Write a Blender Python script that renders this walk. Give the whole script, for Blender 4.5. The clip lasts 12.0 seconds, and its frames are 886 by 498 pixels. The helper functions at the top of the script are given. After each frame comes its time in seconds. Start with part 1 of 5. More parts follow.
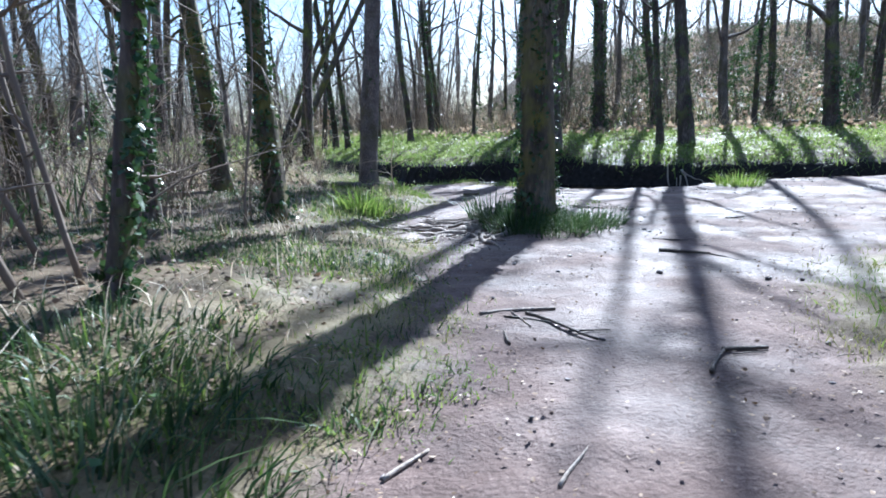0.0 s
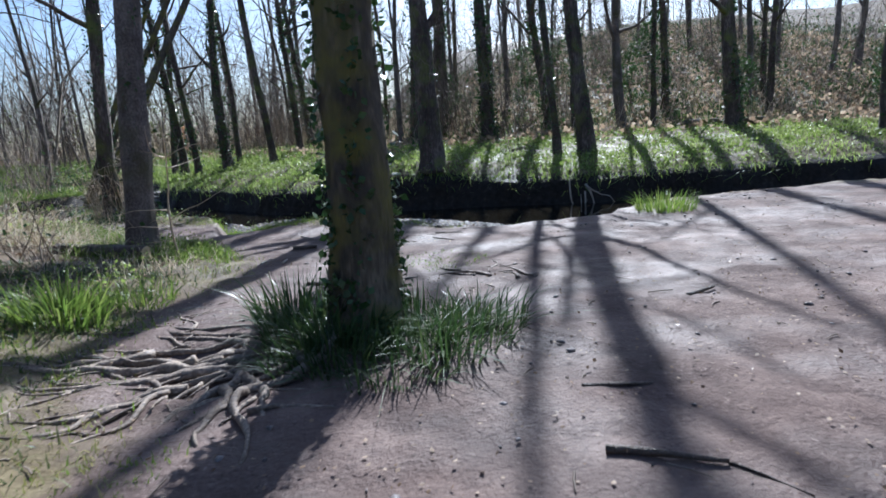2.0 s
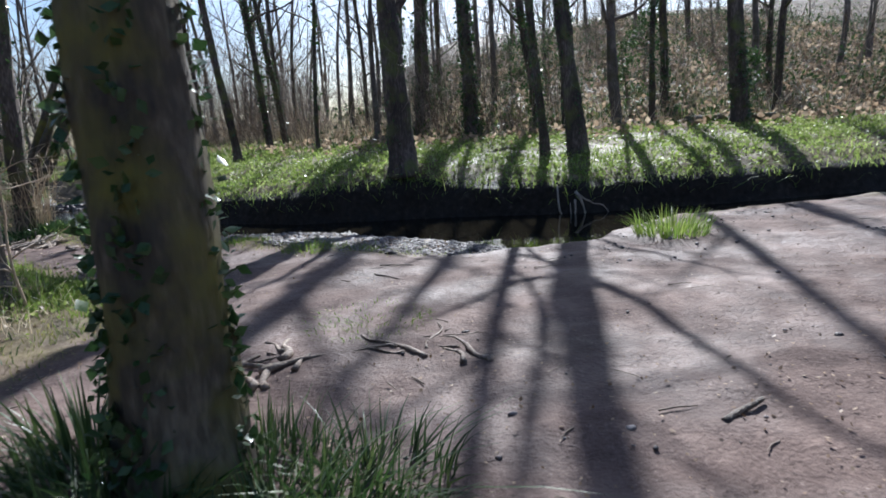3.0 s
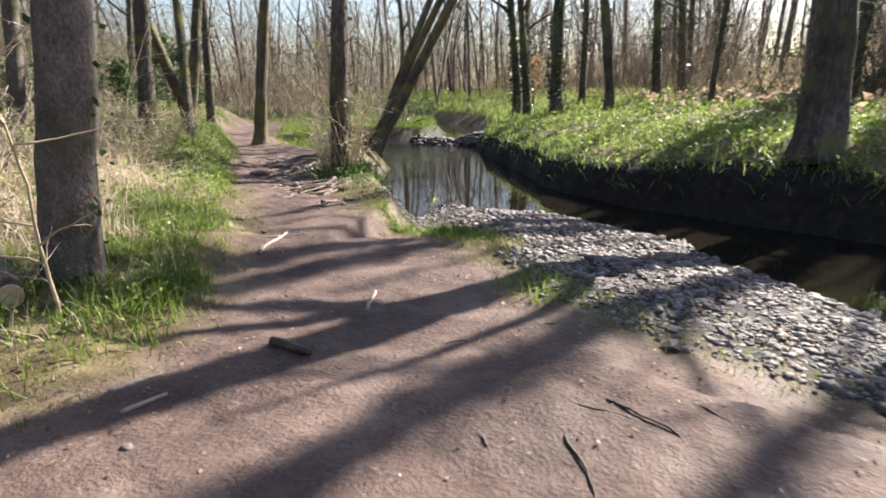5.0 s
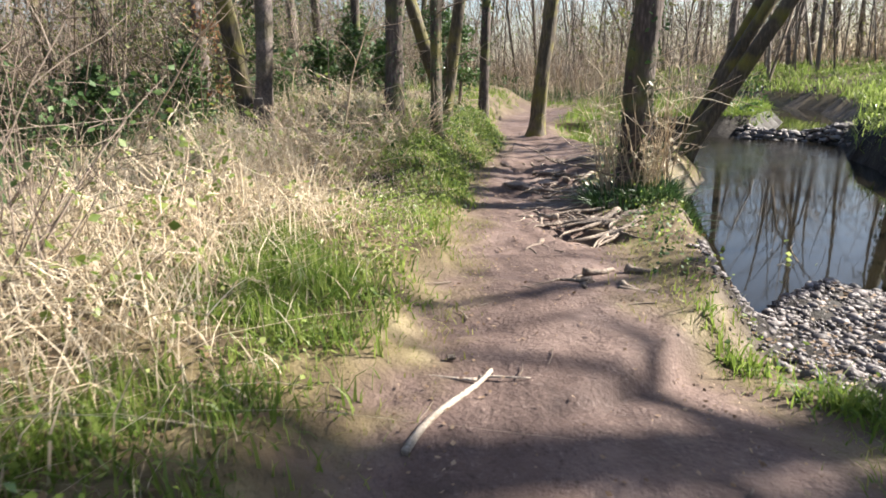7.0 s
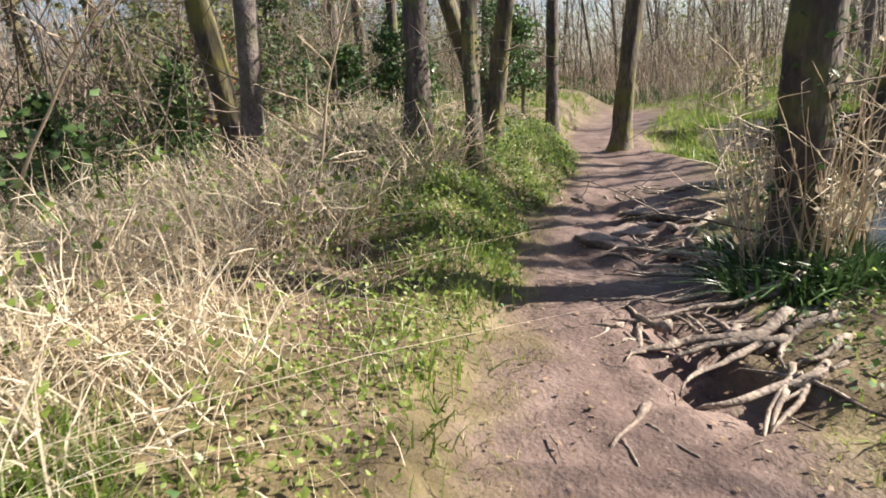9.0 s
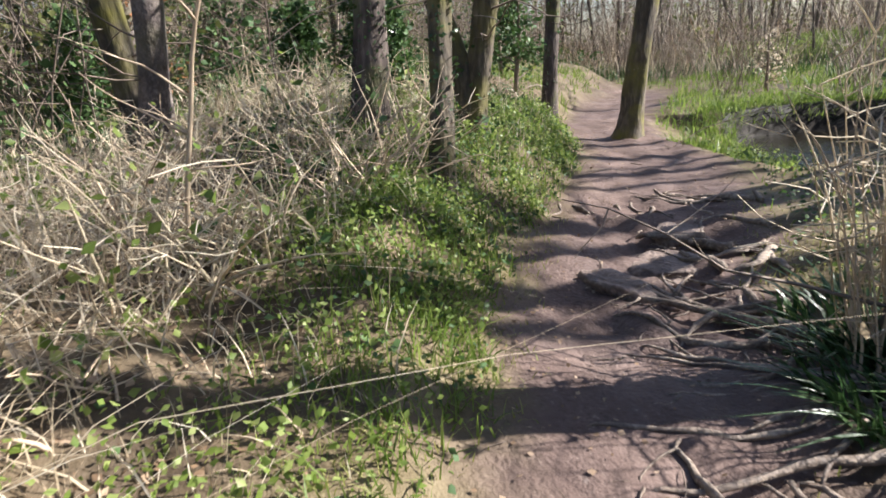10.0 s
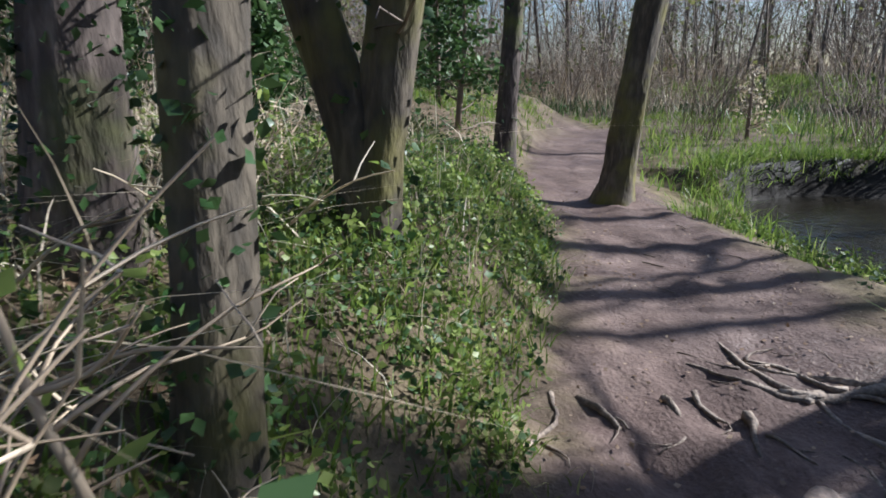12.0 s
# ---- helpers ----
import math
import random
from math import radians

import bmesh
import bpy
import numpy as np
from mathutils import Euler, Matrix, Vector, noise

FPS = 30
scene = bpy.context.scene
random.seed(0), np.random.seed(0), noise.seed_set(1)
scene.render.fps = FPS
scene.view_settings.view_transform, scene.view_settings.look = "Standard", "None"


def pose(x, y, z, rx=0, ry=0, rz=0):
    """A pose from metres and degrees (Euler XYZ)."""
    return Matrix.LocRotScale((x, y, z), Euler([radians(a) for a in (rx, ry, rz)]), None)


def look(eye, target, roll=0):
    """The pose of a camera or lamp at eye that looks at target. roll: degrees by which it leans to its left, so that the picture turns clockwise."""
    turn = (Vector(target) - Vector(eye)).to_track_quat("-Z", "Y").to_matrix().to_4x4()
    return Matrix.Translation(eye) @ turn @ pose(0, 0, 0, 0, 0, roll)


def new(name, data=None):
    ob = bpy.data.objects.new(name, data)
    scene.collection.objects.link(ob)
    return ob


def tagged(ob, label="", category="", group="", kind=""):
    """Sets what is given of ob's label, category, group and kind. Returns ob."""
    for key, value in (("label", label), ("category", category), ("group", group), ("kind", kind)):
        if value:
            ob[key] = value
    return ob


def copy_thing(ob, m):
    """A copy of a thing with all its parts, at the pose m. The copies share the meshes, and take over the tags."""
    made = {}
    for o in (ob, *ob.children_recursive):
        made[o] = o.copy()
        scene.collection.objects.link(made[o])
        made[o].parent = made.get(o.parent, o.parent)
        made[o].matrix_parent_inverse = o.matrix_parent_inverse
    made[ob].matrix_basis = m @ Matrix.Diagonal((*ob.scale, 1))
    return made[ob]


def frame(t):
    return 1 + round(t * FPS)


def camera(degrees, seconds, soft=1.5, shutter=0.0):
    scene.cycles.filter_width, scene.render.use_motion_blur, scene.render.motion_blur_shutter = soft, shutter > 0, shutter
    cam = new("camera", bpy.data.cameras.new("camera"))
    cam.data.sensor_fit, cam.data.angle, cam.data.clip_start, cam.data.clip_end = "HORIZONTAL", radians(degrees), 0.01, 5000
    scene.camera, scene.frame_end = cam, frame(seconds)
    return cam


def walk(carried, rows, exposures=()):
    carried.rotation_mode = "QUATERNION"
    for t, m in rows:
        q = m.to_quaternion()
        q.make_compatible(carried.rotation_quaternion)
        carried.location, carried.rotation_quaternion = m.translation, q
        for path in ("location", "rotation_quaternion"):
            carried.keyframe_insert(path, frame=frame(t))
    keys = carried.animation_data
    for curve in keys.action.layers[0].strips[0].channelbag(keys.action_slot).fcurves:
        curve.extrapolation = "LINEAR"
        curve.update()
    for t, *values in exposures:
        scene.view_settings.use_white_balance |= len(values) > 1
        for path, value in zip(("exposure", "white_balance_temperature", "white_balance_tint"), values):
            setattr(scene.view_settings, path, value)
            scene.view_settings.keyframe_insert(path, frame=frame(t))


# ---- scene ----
cam = camera(73.4, 12.0, soft=1.7, shutter=0.15)
PATH = [
    (0, (0.586, 0.247, 1.19), (0.578, 2.209, 0.8), -1.6),
    (0.5, (0.759, 0.921, 1.169), (0.848, 2.883, 0.79), 2.9),
    (1, (0.999, 1.887, 1.191), (1.17, 3.841, 0.804), 0.3),
    (1.5, (1.279, 2.77, 1.248), (1.535, 4.716, 0.867), -0.9),
    (2, (1.679, 3.697, 1.306), (1.983, 5.637, 0.929), -4.0),
    (2.5, (2.011, 4.551, 1.381), (2.386, 6.47, 0.96), -1.3),
    (2.7, (2.165, 4.866, 1.392), (2.552, 6.79, 1.003), -2.4),
    (4.3, (3.838, 7.834, 1.474), (3.373, 9.723, 1.007), -2.6),
    (4.5, (3.742, 8.212, 1.437), (3.148, 10.065, 0.976), 1.3),
    (5, (3.374, 9.092, 1.424), (2.44, 10.78, 0.897), -0.8),
    (5.5, (2.889, 9.882, 1.388), (1.649, 11.35, 0.835), -1.4),
    (6, (2.256, 10.663, 1.312), (0.773, 11.887, 0.76), -2.0),
    (6.5, (1.755, 11.257, 1.367), (0.168, 12.337, 0.808), -2.9),
    (7, (1.221, 11.849, 1.433), (-0.383, 12.899, 0.862), -2.2),
    (7.2, (0.979, 12.153, 1.411), (-0.64, 13.186, 0.852), -2.7),
    (8.8, (-0.644, 13.524, 1.349), (-2.388, 14.347, 0.82), -3.8),
    (9, (-0.804, 13.645, 1.381), (-2.549, 14.467, 0.852), -5.6),
    (9.5, (-1.6, 14.282, 1.362), (-3.348, 15.078, 0.805), -6.9),
    (10, (-2.186, 14.63, 1.337), (-3.897, 15.461, 0.718), -4.0),
    (10.5, (-2.94, 15.118, 1.365), (-4.642, 15.965, 0.747), -4.5),
    (11, (-3.613, 15.569, 1.32), (-5.304, 16.467, 0.74), -2.2),
    (11.5, (-4.295, 15.968, 1.29), (-5.964, 16.937, 0.764), -2.4),
    (12, (-4.757, 16.291, 1.286), (-6.376, 17.323, 0.727), -0.4),
]
walk(cam, [(t, look(eye, target, roll)) for t, eye, target, roll in PATH],
     exposures=[(0.0, 1.65, 4950, 8), (1.5, 1.2, 5100, 9), (2.7, 1.05, 5350, 10), (4.3, 1.4, 6100, 11), (5.5, 1.85, 6500, 12), (7.2, 1.85, 6400, 11), (8.8, 1.65, 6550, 11), (9.5, 1.85, 6300, 12), (10.5, 1.4, 5850, 12), (11.2, 1.45, 5800, 13), (12.0, 1.0, 5450, 10)])

# ---- daylight ----
SUN_AZ = radians(20)
SUN_EL = radians(36)
world = bpy.data.worlds.new("sky")
scene.world = world
world.use_nodes = True
wn = world.node_tree
sky = wn.nodes.new("ShaderNodeTexSky")
sky.sky_type = "NISHITA"
sky.sun_disc = False
sky.sun_elevation = SUN_EL
sky.sun_rotation = SUN_AZ
sky.dust_density = 1.2
wn.links.new(sky.outputs[0], wn.nodes["Background"].inputs[0])
wn.nodes["Background"].inputs[1].default_value = 0.062
sun = new("sun", bpy.data.lights.new("sun", "SUN"))
sun.data.energy = 5.0
sun.data.angle = radians(0.53)
sun.data.color = (1.0, 0.93, 0.82)
far = Vector((math.sin(SUN_AZ) * math.cos(SUN_EL), math.cos(SUN_AZ) * math.cos(SUN_EL), math.sin(SUN_EL)))
sun.matrix_world = look(far * 60, (0, 0, 0))


# ---- materials ----
def material(name, colours, scale, rough=(0.6, 0.9), bump=0.3, bump_scale=40.0, stretch=(1, 1, 1), translucent=0.0,
             moss=None, island=False, object_random=False):
    """Three colours mixed by coarse and fine noise, uneven gloss, fine relief; optional moss patches and light through leaves."""
    m = bpy.data.materials.new(name)
    m.use_nodes = True
    t = m.node_tree
    b = t.nodes["Principled BSDF"]
    co = t.nodes.new("ShaderNodeTexCoord")
    mp = t.nodes.new("ShaderNodeMapping")
    mp.inputs["Scale"].default_value = stretch
    t.links.new(co.outputs["Object"], mp.inputs[0])
    n1 = t.nodes.new("ShaderNodeTexNoise")
    n1.inputs["Scale"].default_value = scale
    n1.inputs["Detail"].default_value = 5
    n2 = t.nodes.new("ShaderNodeTexNoise")
    n2.inputs["Scale"].default_value = scale * 9
    n2.inputs["Detail"].default_value = 4
    for n in (n1, n2):
        t.links.new(mp.outputs[0], n.inputs["Vector"])
    mix = t.nodes.new("ShaderNodeMath")
    mix.operation = "MULTIPLY_ADD"
    mix.inputs[1].default_value = 0.5
    t.links.new(n2.outputs["Fac"], mix.inputs[0])
    half = t.nodes.new("ShaderNodeMath")
    half.operation = "MULTIPLY"
    half.inputs[1].default_value = 0.5
    t.links.new(n1.outputs["Fac"], half.inputs[0])
    t.links.new(half.outputs[0], mix.inputs[2])
    fac = mix.outputs[0]
    if island or object_random:
        src = t.nodes.new("ShaderNodeNewGeometry" if island else "ShaderNodeObjectInfo")
        out = src.outputs["Random Per Island" if island else "Random"]
        mm = t.nodes.new("ShaderNodeMix")
        mm.inputs[0].default_value = 0.6
        t.links.new(fac, mm.inputs[2])
        t.links.new(out, mm.inputs[3])
        fac = mm.outputs[0]
    ramp = t.nodes.new("ShaderNodeValToRGB")
    e = ramp.color_ramp.elements
    lo, hi = (0.08, 0.92) if island or object_random else (0.36, 0.64)
    e[0].position, e[1].position = lo, hi
    e[0].color, e[1].color = (*colours[0], 1), (*colours[2], 1)
    mid = e.new(0.5)
    mid.color = (*colours[1], 1)
    t.links.new(fac, ramp.inputs[0])
    colour = ramp.outputs[0]
    if moss:
        n3 = t.nodes.new("ShaderNodeTexNoise")
        n3.inputs["Scale"].default_value = moss[1]
        n3.inputs["Detail"].default_value = 6
        t.links.new(co.outputs["Object"], n3.inputs["Vector"])
        mr = t.nodes.new("ShaderNodeMapRange")
        mr.inputs[1].default_value, mr.inputs[2].default_value = moss[2] - 0.02, moss[2] + 0.2
        t.links.new(n3.outputs["Fac"], mr.inputs[0])
        mc = t.nodes.new("ShaderNodeMix")
        mc.data_type = "RGBA"
        t.links.new(mr.outputs[0], mc.inputs[0])
        t.links.new(colour, mc.inputs[6])
        mc.inputs[7].default_value = (*moss[0], 1)
        colour = mc.outputs[2]
    t.links.new(colour, b.inputs["Base Color"])
    rr = t.nodes.new("ShaderNodeMapRange")
    rr.inputs[1].default_value, rr.inputs[2].default_value = 0.35, 0.65
    rr.inputs[3].default_value, rr.inputs[4].default_value = rough
    t.links.new(n2.outputs["Fac"], rr.inputs[0])
    t.links.new(rr.outputs[0], b.inputs["Roughness"])
    if bump:
        nb = t.nodes.new("ShaderNodeTexNoise")
        nb.inputs["Scale"].default_value = bump_scale
        nb.inputs["Detail"].default_value = 6
        t.links.new(mp.outputs[0], nb.inputs["Vector"])
        bp = t.nodes.new("ShaderNodeBump")
        bp.inputs["Strength"].default_value = bump
        bp.inputs["Distance"].default_value = 0.02
        t.links.new(nb.outputs["Fac"], bp.inputs["Height"])
        t.links.new(bp.outputs[0], b.inputs["Normal"])
    if translucent:
        tr = t.nodes.new("ShaderNodeBsdfTranslucent")
        t.links.new(colour, tr.inputs[0])
        ms = t.nodes.new("ShaderNodeMixShader")
        ms.inputs[0].default_value = translucent
        t.links.new(b.outputs[0], ms.inputs[1])
        t.links.new(tr.outputs[0], ms.inputs[2])
        t.links.new(ms.outputs[0], t.nodes["Material Output"].inputs[0])
    return m


MOSS = (0.13, 0.15, 0.03)
BARK = material("bark", [(0.028, 0.02, 0.017), (0.075, 0.056, 0.047), (0.2, 0.16, 0.138)], 3.0, (0.75, 0.95), 1.0, 22, (1, 1, 0.3), moss=(MOSS, 2.2, 0.52))
BARK_MOSSY = material("mossy_bark", [(0.03, 0.024, 0.018), (0.08, 0.064, 0.045), (0.18, 0.148, 0.108)], 3.0, (0.75, 0.95), 1.0, 22, (1, 1, 0.3), moss=((0.16, 0.145, 0.028), 2.6, 0.475))
BARK_GREY = material("smooth_grey_bark", [(0.055, 0.042, 0.036), (0.13, 0.105, 0.094), (0.23, 0.19, 0.172)], 5.0, (0.75, 0.95), 0.8, 34, (1, 1, 0.75), moss=((0.075, 0.072, 0.028), 2.4, 0.5))
TWIG = material("twig_bark", [(0.1, 0.075, 0.055), (0.17, 0.13, 0.1), (0.27, 0.22, 0.17)], 6.0, (0.7, 0.9), 0.0, island=True)
SHOOT = material("pale_shoot_bark", [(0.22, 0.16, 0.1), (0.42, 0.32, 0.22), (0.6, 0.5, 0.37)], 6.0, (0.6, 0.85), 0.0, island=True)
ROOT = material("root_bark", [(0.07, 0.05, 0.038), (0.175, 0.132, 0.1), (0.36, 0.29, 0.225)], 5.0, (0.6, 0.9), 0.7, 40)
DEADWOOD = material("bleached_deadwood", [(0.2, 0.16, 0.12), (0.36, 0.3, 0.24), (0.52, 0.46, 0.38)], 7.0, (0.6, 0.9), 0.6, 50)
DARKWOOD = material("wet_dark_wood", [(0.03, 0.022, 0.016), (0.07, 0.05, 0.035), (0.14, 0.1, 0.075)], 9.0, (0.45, 0.85), 0.8, 60)
CUTWOOD = material("sawn_wood_face", [(0.42, 0.3, 0.17), (0.55, 0.42, 0.26), (0.64, 0.53, 0.36)], 12.0, (0.7, 0.9), 0.3, 60)
IVY = material("ivy_leaf", [(0.02, 0.045, 0.015), (0.04, 0.085, 0.025), (0.085, 0.14, 0.045)], 5.0, (0.25, 0.5), 0.0, translucent=0.22, island=True)
HOLLY = material("evergreen_leaf", [(0.025, 0.055, 0.015), (0.055, 0.11, 0.03), (0.11, 0.18, 0.05)], 5.0, (0.5, 0.75), 0.0, translucent=0.25, island=True)
GRASS = material("grass_blade", [(0.06, 0.11, 0.02), (0.15, 0.225, 0.038), (0.3, 0.35, 0.09)], 1.2, (0.4, 0.65), 0.0, translucent=0.55, island=True)
GARLIC = material("bank_leaf", [(0.09, 0.15, 0.028), (0.22, 0.3, 0.06), (0.45, 0.5, 0.19)], 1.2, (0.35, 0.6), 0.0, translucent=0.55, island=True)
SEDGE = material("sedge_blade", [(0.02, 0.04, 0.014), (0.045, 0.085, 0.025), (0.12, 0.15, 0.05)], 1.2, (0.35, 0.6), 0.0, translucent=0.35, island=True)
STRAW = material("dry_grass_stem", [(0.28, 0.21, 0.13), (0.58, 0.48, 0.34), (0.86, 0.79, 0.65)], 2.0, (0.5, 0.8), 0.0, translucent=0.4, island=True)
LITTER = material("fallen_leaf", [(0.09, 0.055, 0.03), (0.22, 0.14, 0.08), (0.42, 0.32, 0.22)], 2.0, (0.5, 0.85), 0.0, translucent=0.15, island=True)
COPPER = material("copper_beech_leaf", [(0.28, 0.12, 0.05), (0.42, 0.2, 0.09), (0.52, 0.3, 0.15)], 2.0, (0.6, 0.85), 0.0, translucent=0.4, island=True)
STONE = material("stream_pebble", [(0.04, 0.032, 0.031), (0.115, 0.095, 0.09), (0.31, 0.275, 0.26)], 8.0, (0.45, 0.8), 0.4, 60, island=True)
STONE_ONE = material("stream_stone", [(0.04, 0.032, 0.031), (0.115, 0.095, 0.09), (0.31, 0.275, 0.26)], 8.0, (0.45, 0.8), 0.4, 60, object_random=True)


def ground_material():
    m = bpy.data.materials.new("woodland_ground")
    m.use_nodes = True
    t = m.node_tree
    b = t.nodes["Principled BSDF"]
    co = t.nodes.new("ShaderNodeTexCoord")

    def noise_tex(scale, detail=6, rough=0.55):
        n = t.nodes.new("ShaderNodeTexNoise")
        n.inputs["Scale"].default_value, n.inputs["Detail"].default_value = scale, detail
        n.inputs["Roughness"].default_value = rough
        t.links.new(co.outputs["Object"], n.inputs["Vector"])
        return n.outputs["Fac"]

    def ramp(fac, stops):
        r = t.nodes.new("ShaderNodeValToRGB")
        e = r.color_ramp.elements
        e[0].position, e[0].color = stops[0][0], (*stops[0][1], 1)
        e[1].position, e[1].color = stops[-1][0], (*stops[-1][1], 1)
        for p, c in stops[1:-1]:
            e.new(p).color = (*c, 1)
        t.links.new(fac, r.inputs[0])
        return r.outputs[0]

    def blend(fac, a, c):
        x = t.nodes.new("ShaderNodeMix")
        x.data_type = "RGBA"
        t.links.new(fac, x.inputs[0])
        t.links.new(a, x.inputs[6])
        t.links.new(c, x.inputs[7])
        return x.outputs[2]

    def attr(name):
        a = t.nodes.new("ShaderNodeAttribute")
        a.attribute_name = name
        return a.outputs["Fac"]

    def rng(fac, a, c, d=0.0, e=1.0):
        r = t.nodes.new("ShaderNodeMapRange")
        for k, v in zip((1, 2, 3, 4), (a, c, d, e)):
            r.inputs[k].default_value = v
        t.links.new(fac, r.inputs[0])
        return r.outputs[0]

    soil = ramp(noise_tex(2.5), [(0.3, (0.05, 0.036, 0.024)), (0.5, (0.115, 0.085, 0.055)), (0.7, (0.2, 0.155, 0.1))])
    green = ramp(noise_tex(3.5), [(0.3, (0.065, 0.048, 0.03)), (0.5, (0.125, 0.098, 0.05)), (0.7, (0.22, 0.18, 0.1))])
    mud = ramp(noise_tex(1.3, 8, 0.62), [(0.3, (0.05, 0.034, 0.03)), (0.5, (0.118, 0.081, 0.069)), (0.7, (0.25, 0.182, 0.154))])
    crumbs = ramp(noise_tex(38, 3), [(0.3, (0.04, 0.027, 0.024)), (0.42, (0.115, 0.08, 0.068)), (0.62, (0.155, 0.11, 0.094)), (0.75, (0.32, 0.255, 0.22))])
    mud = blend(rng(noise_tex(6), 0.38, 0.68, 0.08, 0.8), mud, crumbs)
    # Stream bed colour; bank faces use it too, as wet earth and painted shade.
    bed_and_bank_shade = ramp(noise_tex(9), [(0.3, (0.01, 0.008, 0.006)), (0.6, (0.026, 0.021, 0.017)), (0.75, (0.055, 0.045, 0.036))])
    colour = blend(attr("green"), soil, green)
    colour = blend(attr("mud"), colour, mud)
    colour = blend(attr("gravel"), colour, bed_and_bank_shade)
    t.links.new(colour, b.inputs["Base Color"])
    damp = rng(noise_tex(0.9, 5), 0.42, 0.62, 0.85, 0.56)
    t.links.new(damp, b.inputs["Roughness"])
    b.inputs["Specular IOR Level"].default_value = 0.18
    add = t.nodes.new("ShaderNodeMath")
    add.operation = "MULTIPLY_ADD"
    add.inputs[1].default_value = 0.35
    t.links.new(noise_tex(45, 5), add.inputs[0])
    t.links.new(noise_tex(6, 7), add.inputs[2])
    bp = t.nodes.new("ShaderNodeBump")
    bp.inputs["Strength"].default_value, bp.inputs["Distance"].default_value = 0.85, 0.036
    t.links.new(add.outputs[0], bp.inputs["Height"])
    t.links.new(bp.outputs[0], b.inputs["Normal"])
    return m


def water_material():
    m = bpy.data.materials.new("stream_water")
    m.use_nodes = True
    t = m.node_tree
    b = t.nodes["Principled BSDF"]
    b.inputs["Base Color"].default_value = (0.014, 0.012, 0.008, 1)
    b.inputs["Roughness"].default_value = 0.03
    b.inputs["IOR"].default_value = 1.33
    b.inputs["Transmission Weight"].default_value = 0.12
    co = t.nodes.new("ShaderNodeTexCoord")
    at = t.nodes.new("ShaderNodeAttribute")
    at.attribute_name = "riffle"
    n1 = t.nodes.new("ShaderNodeTexNoise")
    n1.inputs["Scale"].default_value, n1.inputs["Detail"].default_value = 2.2, 3
    n2 = t.nodes.new("ShaderNodeTexNoise")
    n2.inputs["Scale"].default_value, n2.inputs["Detail"].default_value = 9.0, 4
    for n in (n1, n2):
        t.links.new(co.outputs["Object"], n.inputs["Vector"])
    fine = t.nodes.new("ShaderNodeMath")
    fine.operation = "MULTIPLY"
    t.links.new(n2.outputs["Fac"], fine.inputs[0])
    t.links.new(at.outputs["Fac"], fine.inputs[1])
    calm = t.nodes.new("ShaderNodeMath")
    calm.operation = "MULTIPLY_ADD"
    calm.inputs[1].default_value = 0.035
    t.links.new(n1.outputs["Fac"], calm.inputs[0])
    t.links.new(fine.outputs[0], calm.inputs[2])
    bp = t.nodes.new("ShaderNodeBump")
    bp.inputs["Strength"].default_value, bp.inputs["Distance"].default_value = 0.6, 0.03
    t.links.new(calm.outputs[0], bp.inputs["Height"])
    t.links.new(bp.outputs[0], b.inputs["Normal"])
    return m


GROUND = ground_material()
WATER = water_material()

# ---- plan ----
WATER_Z = -0.45
NEAR_EDGE = [(30, 11.5), (20, 12.5), (14, 12.9), (9.2, 13.3), (7.0, 13.15), (5.9, 12.85), (5.1, 13.3), (4.7, 14.3), (3.5, 15.5),
             (2.2, 16.8), (0.6, 17.6), (-0.5, 17.5), (-1.05, 16.9), (-0.95, 15.9), (-1.6, 16.7), (-2.9, 18.1), (-4.0, 19.6),
             (-4.6, 20.9), (-5.6, 21.9), (-6.9, 22.2), (-8.3, 22.9), (-9.2, 23.9), (-9.4, 24.6), (-8.9, 26.2), (-7.9, 26.9), (-7.5, 27.6), (-8.3, 30), (-10.5, 33), (-15, 36), (-24, 38), (-45, 40)]
FAR_EDGE = [(-45, 43), (-24, 41.5), (-14, 39.5), (-9.4, 36), (-6.0, 30), (-5.2, 27.3), (-3.9, 24.6), (-1.3, 21.2), (-0.4, 19.9), (1.45, 18.55),
            (3.5, 17.9), (5.15, 17.3), (6.4, 16.7), (7.5, 16.35), (10, 16.0), (14, 15.6), (20, 15.3), (30, 14.5)]
MUD_LEFT = [(-0.6, -6), (-0.2, 0), (0.0, 2.0), (0.4, 2.9), (0.55, 4), (0.3, 5.3), (0.4, 6.6), (-0.05, 7.0), (-0.3, 8.0), (-0.1, 9.2), (0.5, 10.0), (0.5, 10.9),
            (0.38, 11.3), (0.03, 11.9), (-0.68, 12.7), (-1.5, 13.57), (-2.7, 14.7), (-3.3, 15.15), (-4.3, 15.9), (-5.0, 16.4),
            (-5.8, 17.2), (-6.4, 17.9), (-7.6, 19.2), (-8.8, 20.1), (-10.6, 21.2), (-13, 23.5), (-16, 27)]
MUD_RIGHT = [(-14.6, 28.2), (-12, 25.0), (-10.1, 22.6), (-8.4, 21.7), (-7.3, 20.9), (-6.1, 19.9), (-4.75, 18.5), (-4.2, 17.8), (-3.5, 17.1), (-2.7, 16.4), (-1.9, 15.6), (-1.3, 15.05),
             (-0.77, 14.75), (-0.2, 14.5), (0.6, 14.3), (1.3, 13.5), (1.92, 12.84), (2.3, 12.66), (3.0, 12.5), (4.2, 12.5), (5.6, 12.6), (7.0, 12.9),
             (9.2, 13.0), (12, 12.5), (12, 9), (8, 7.2), (5, 5.8), (3.6, 4.9), (2.9, 3.7), (2.7, 3.0), (2.6, 0), (2.8, -6)]


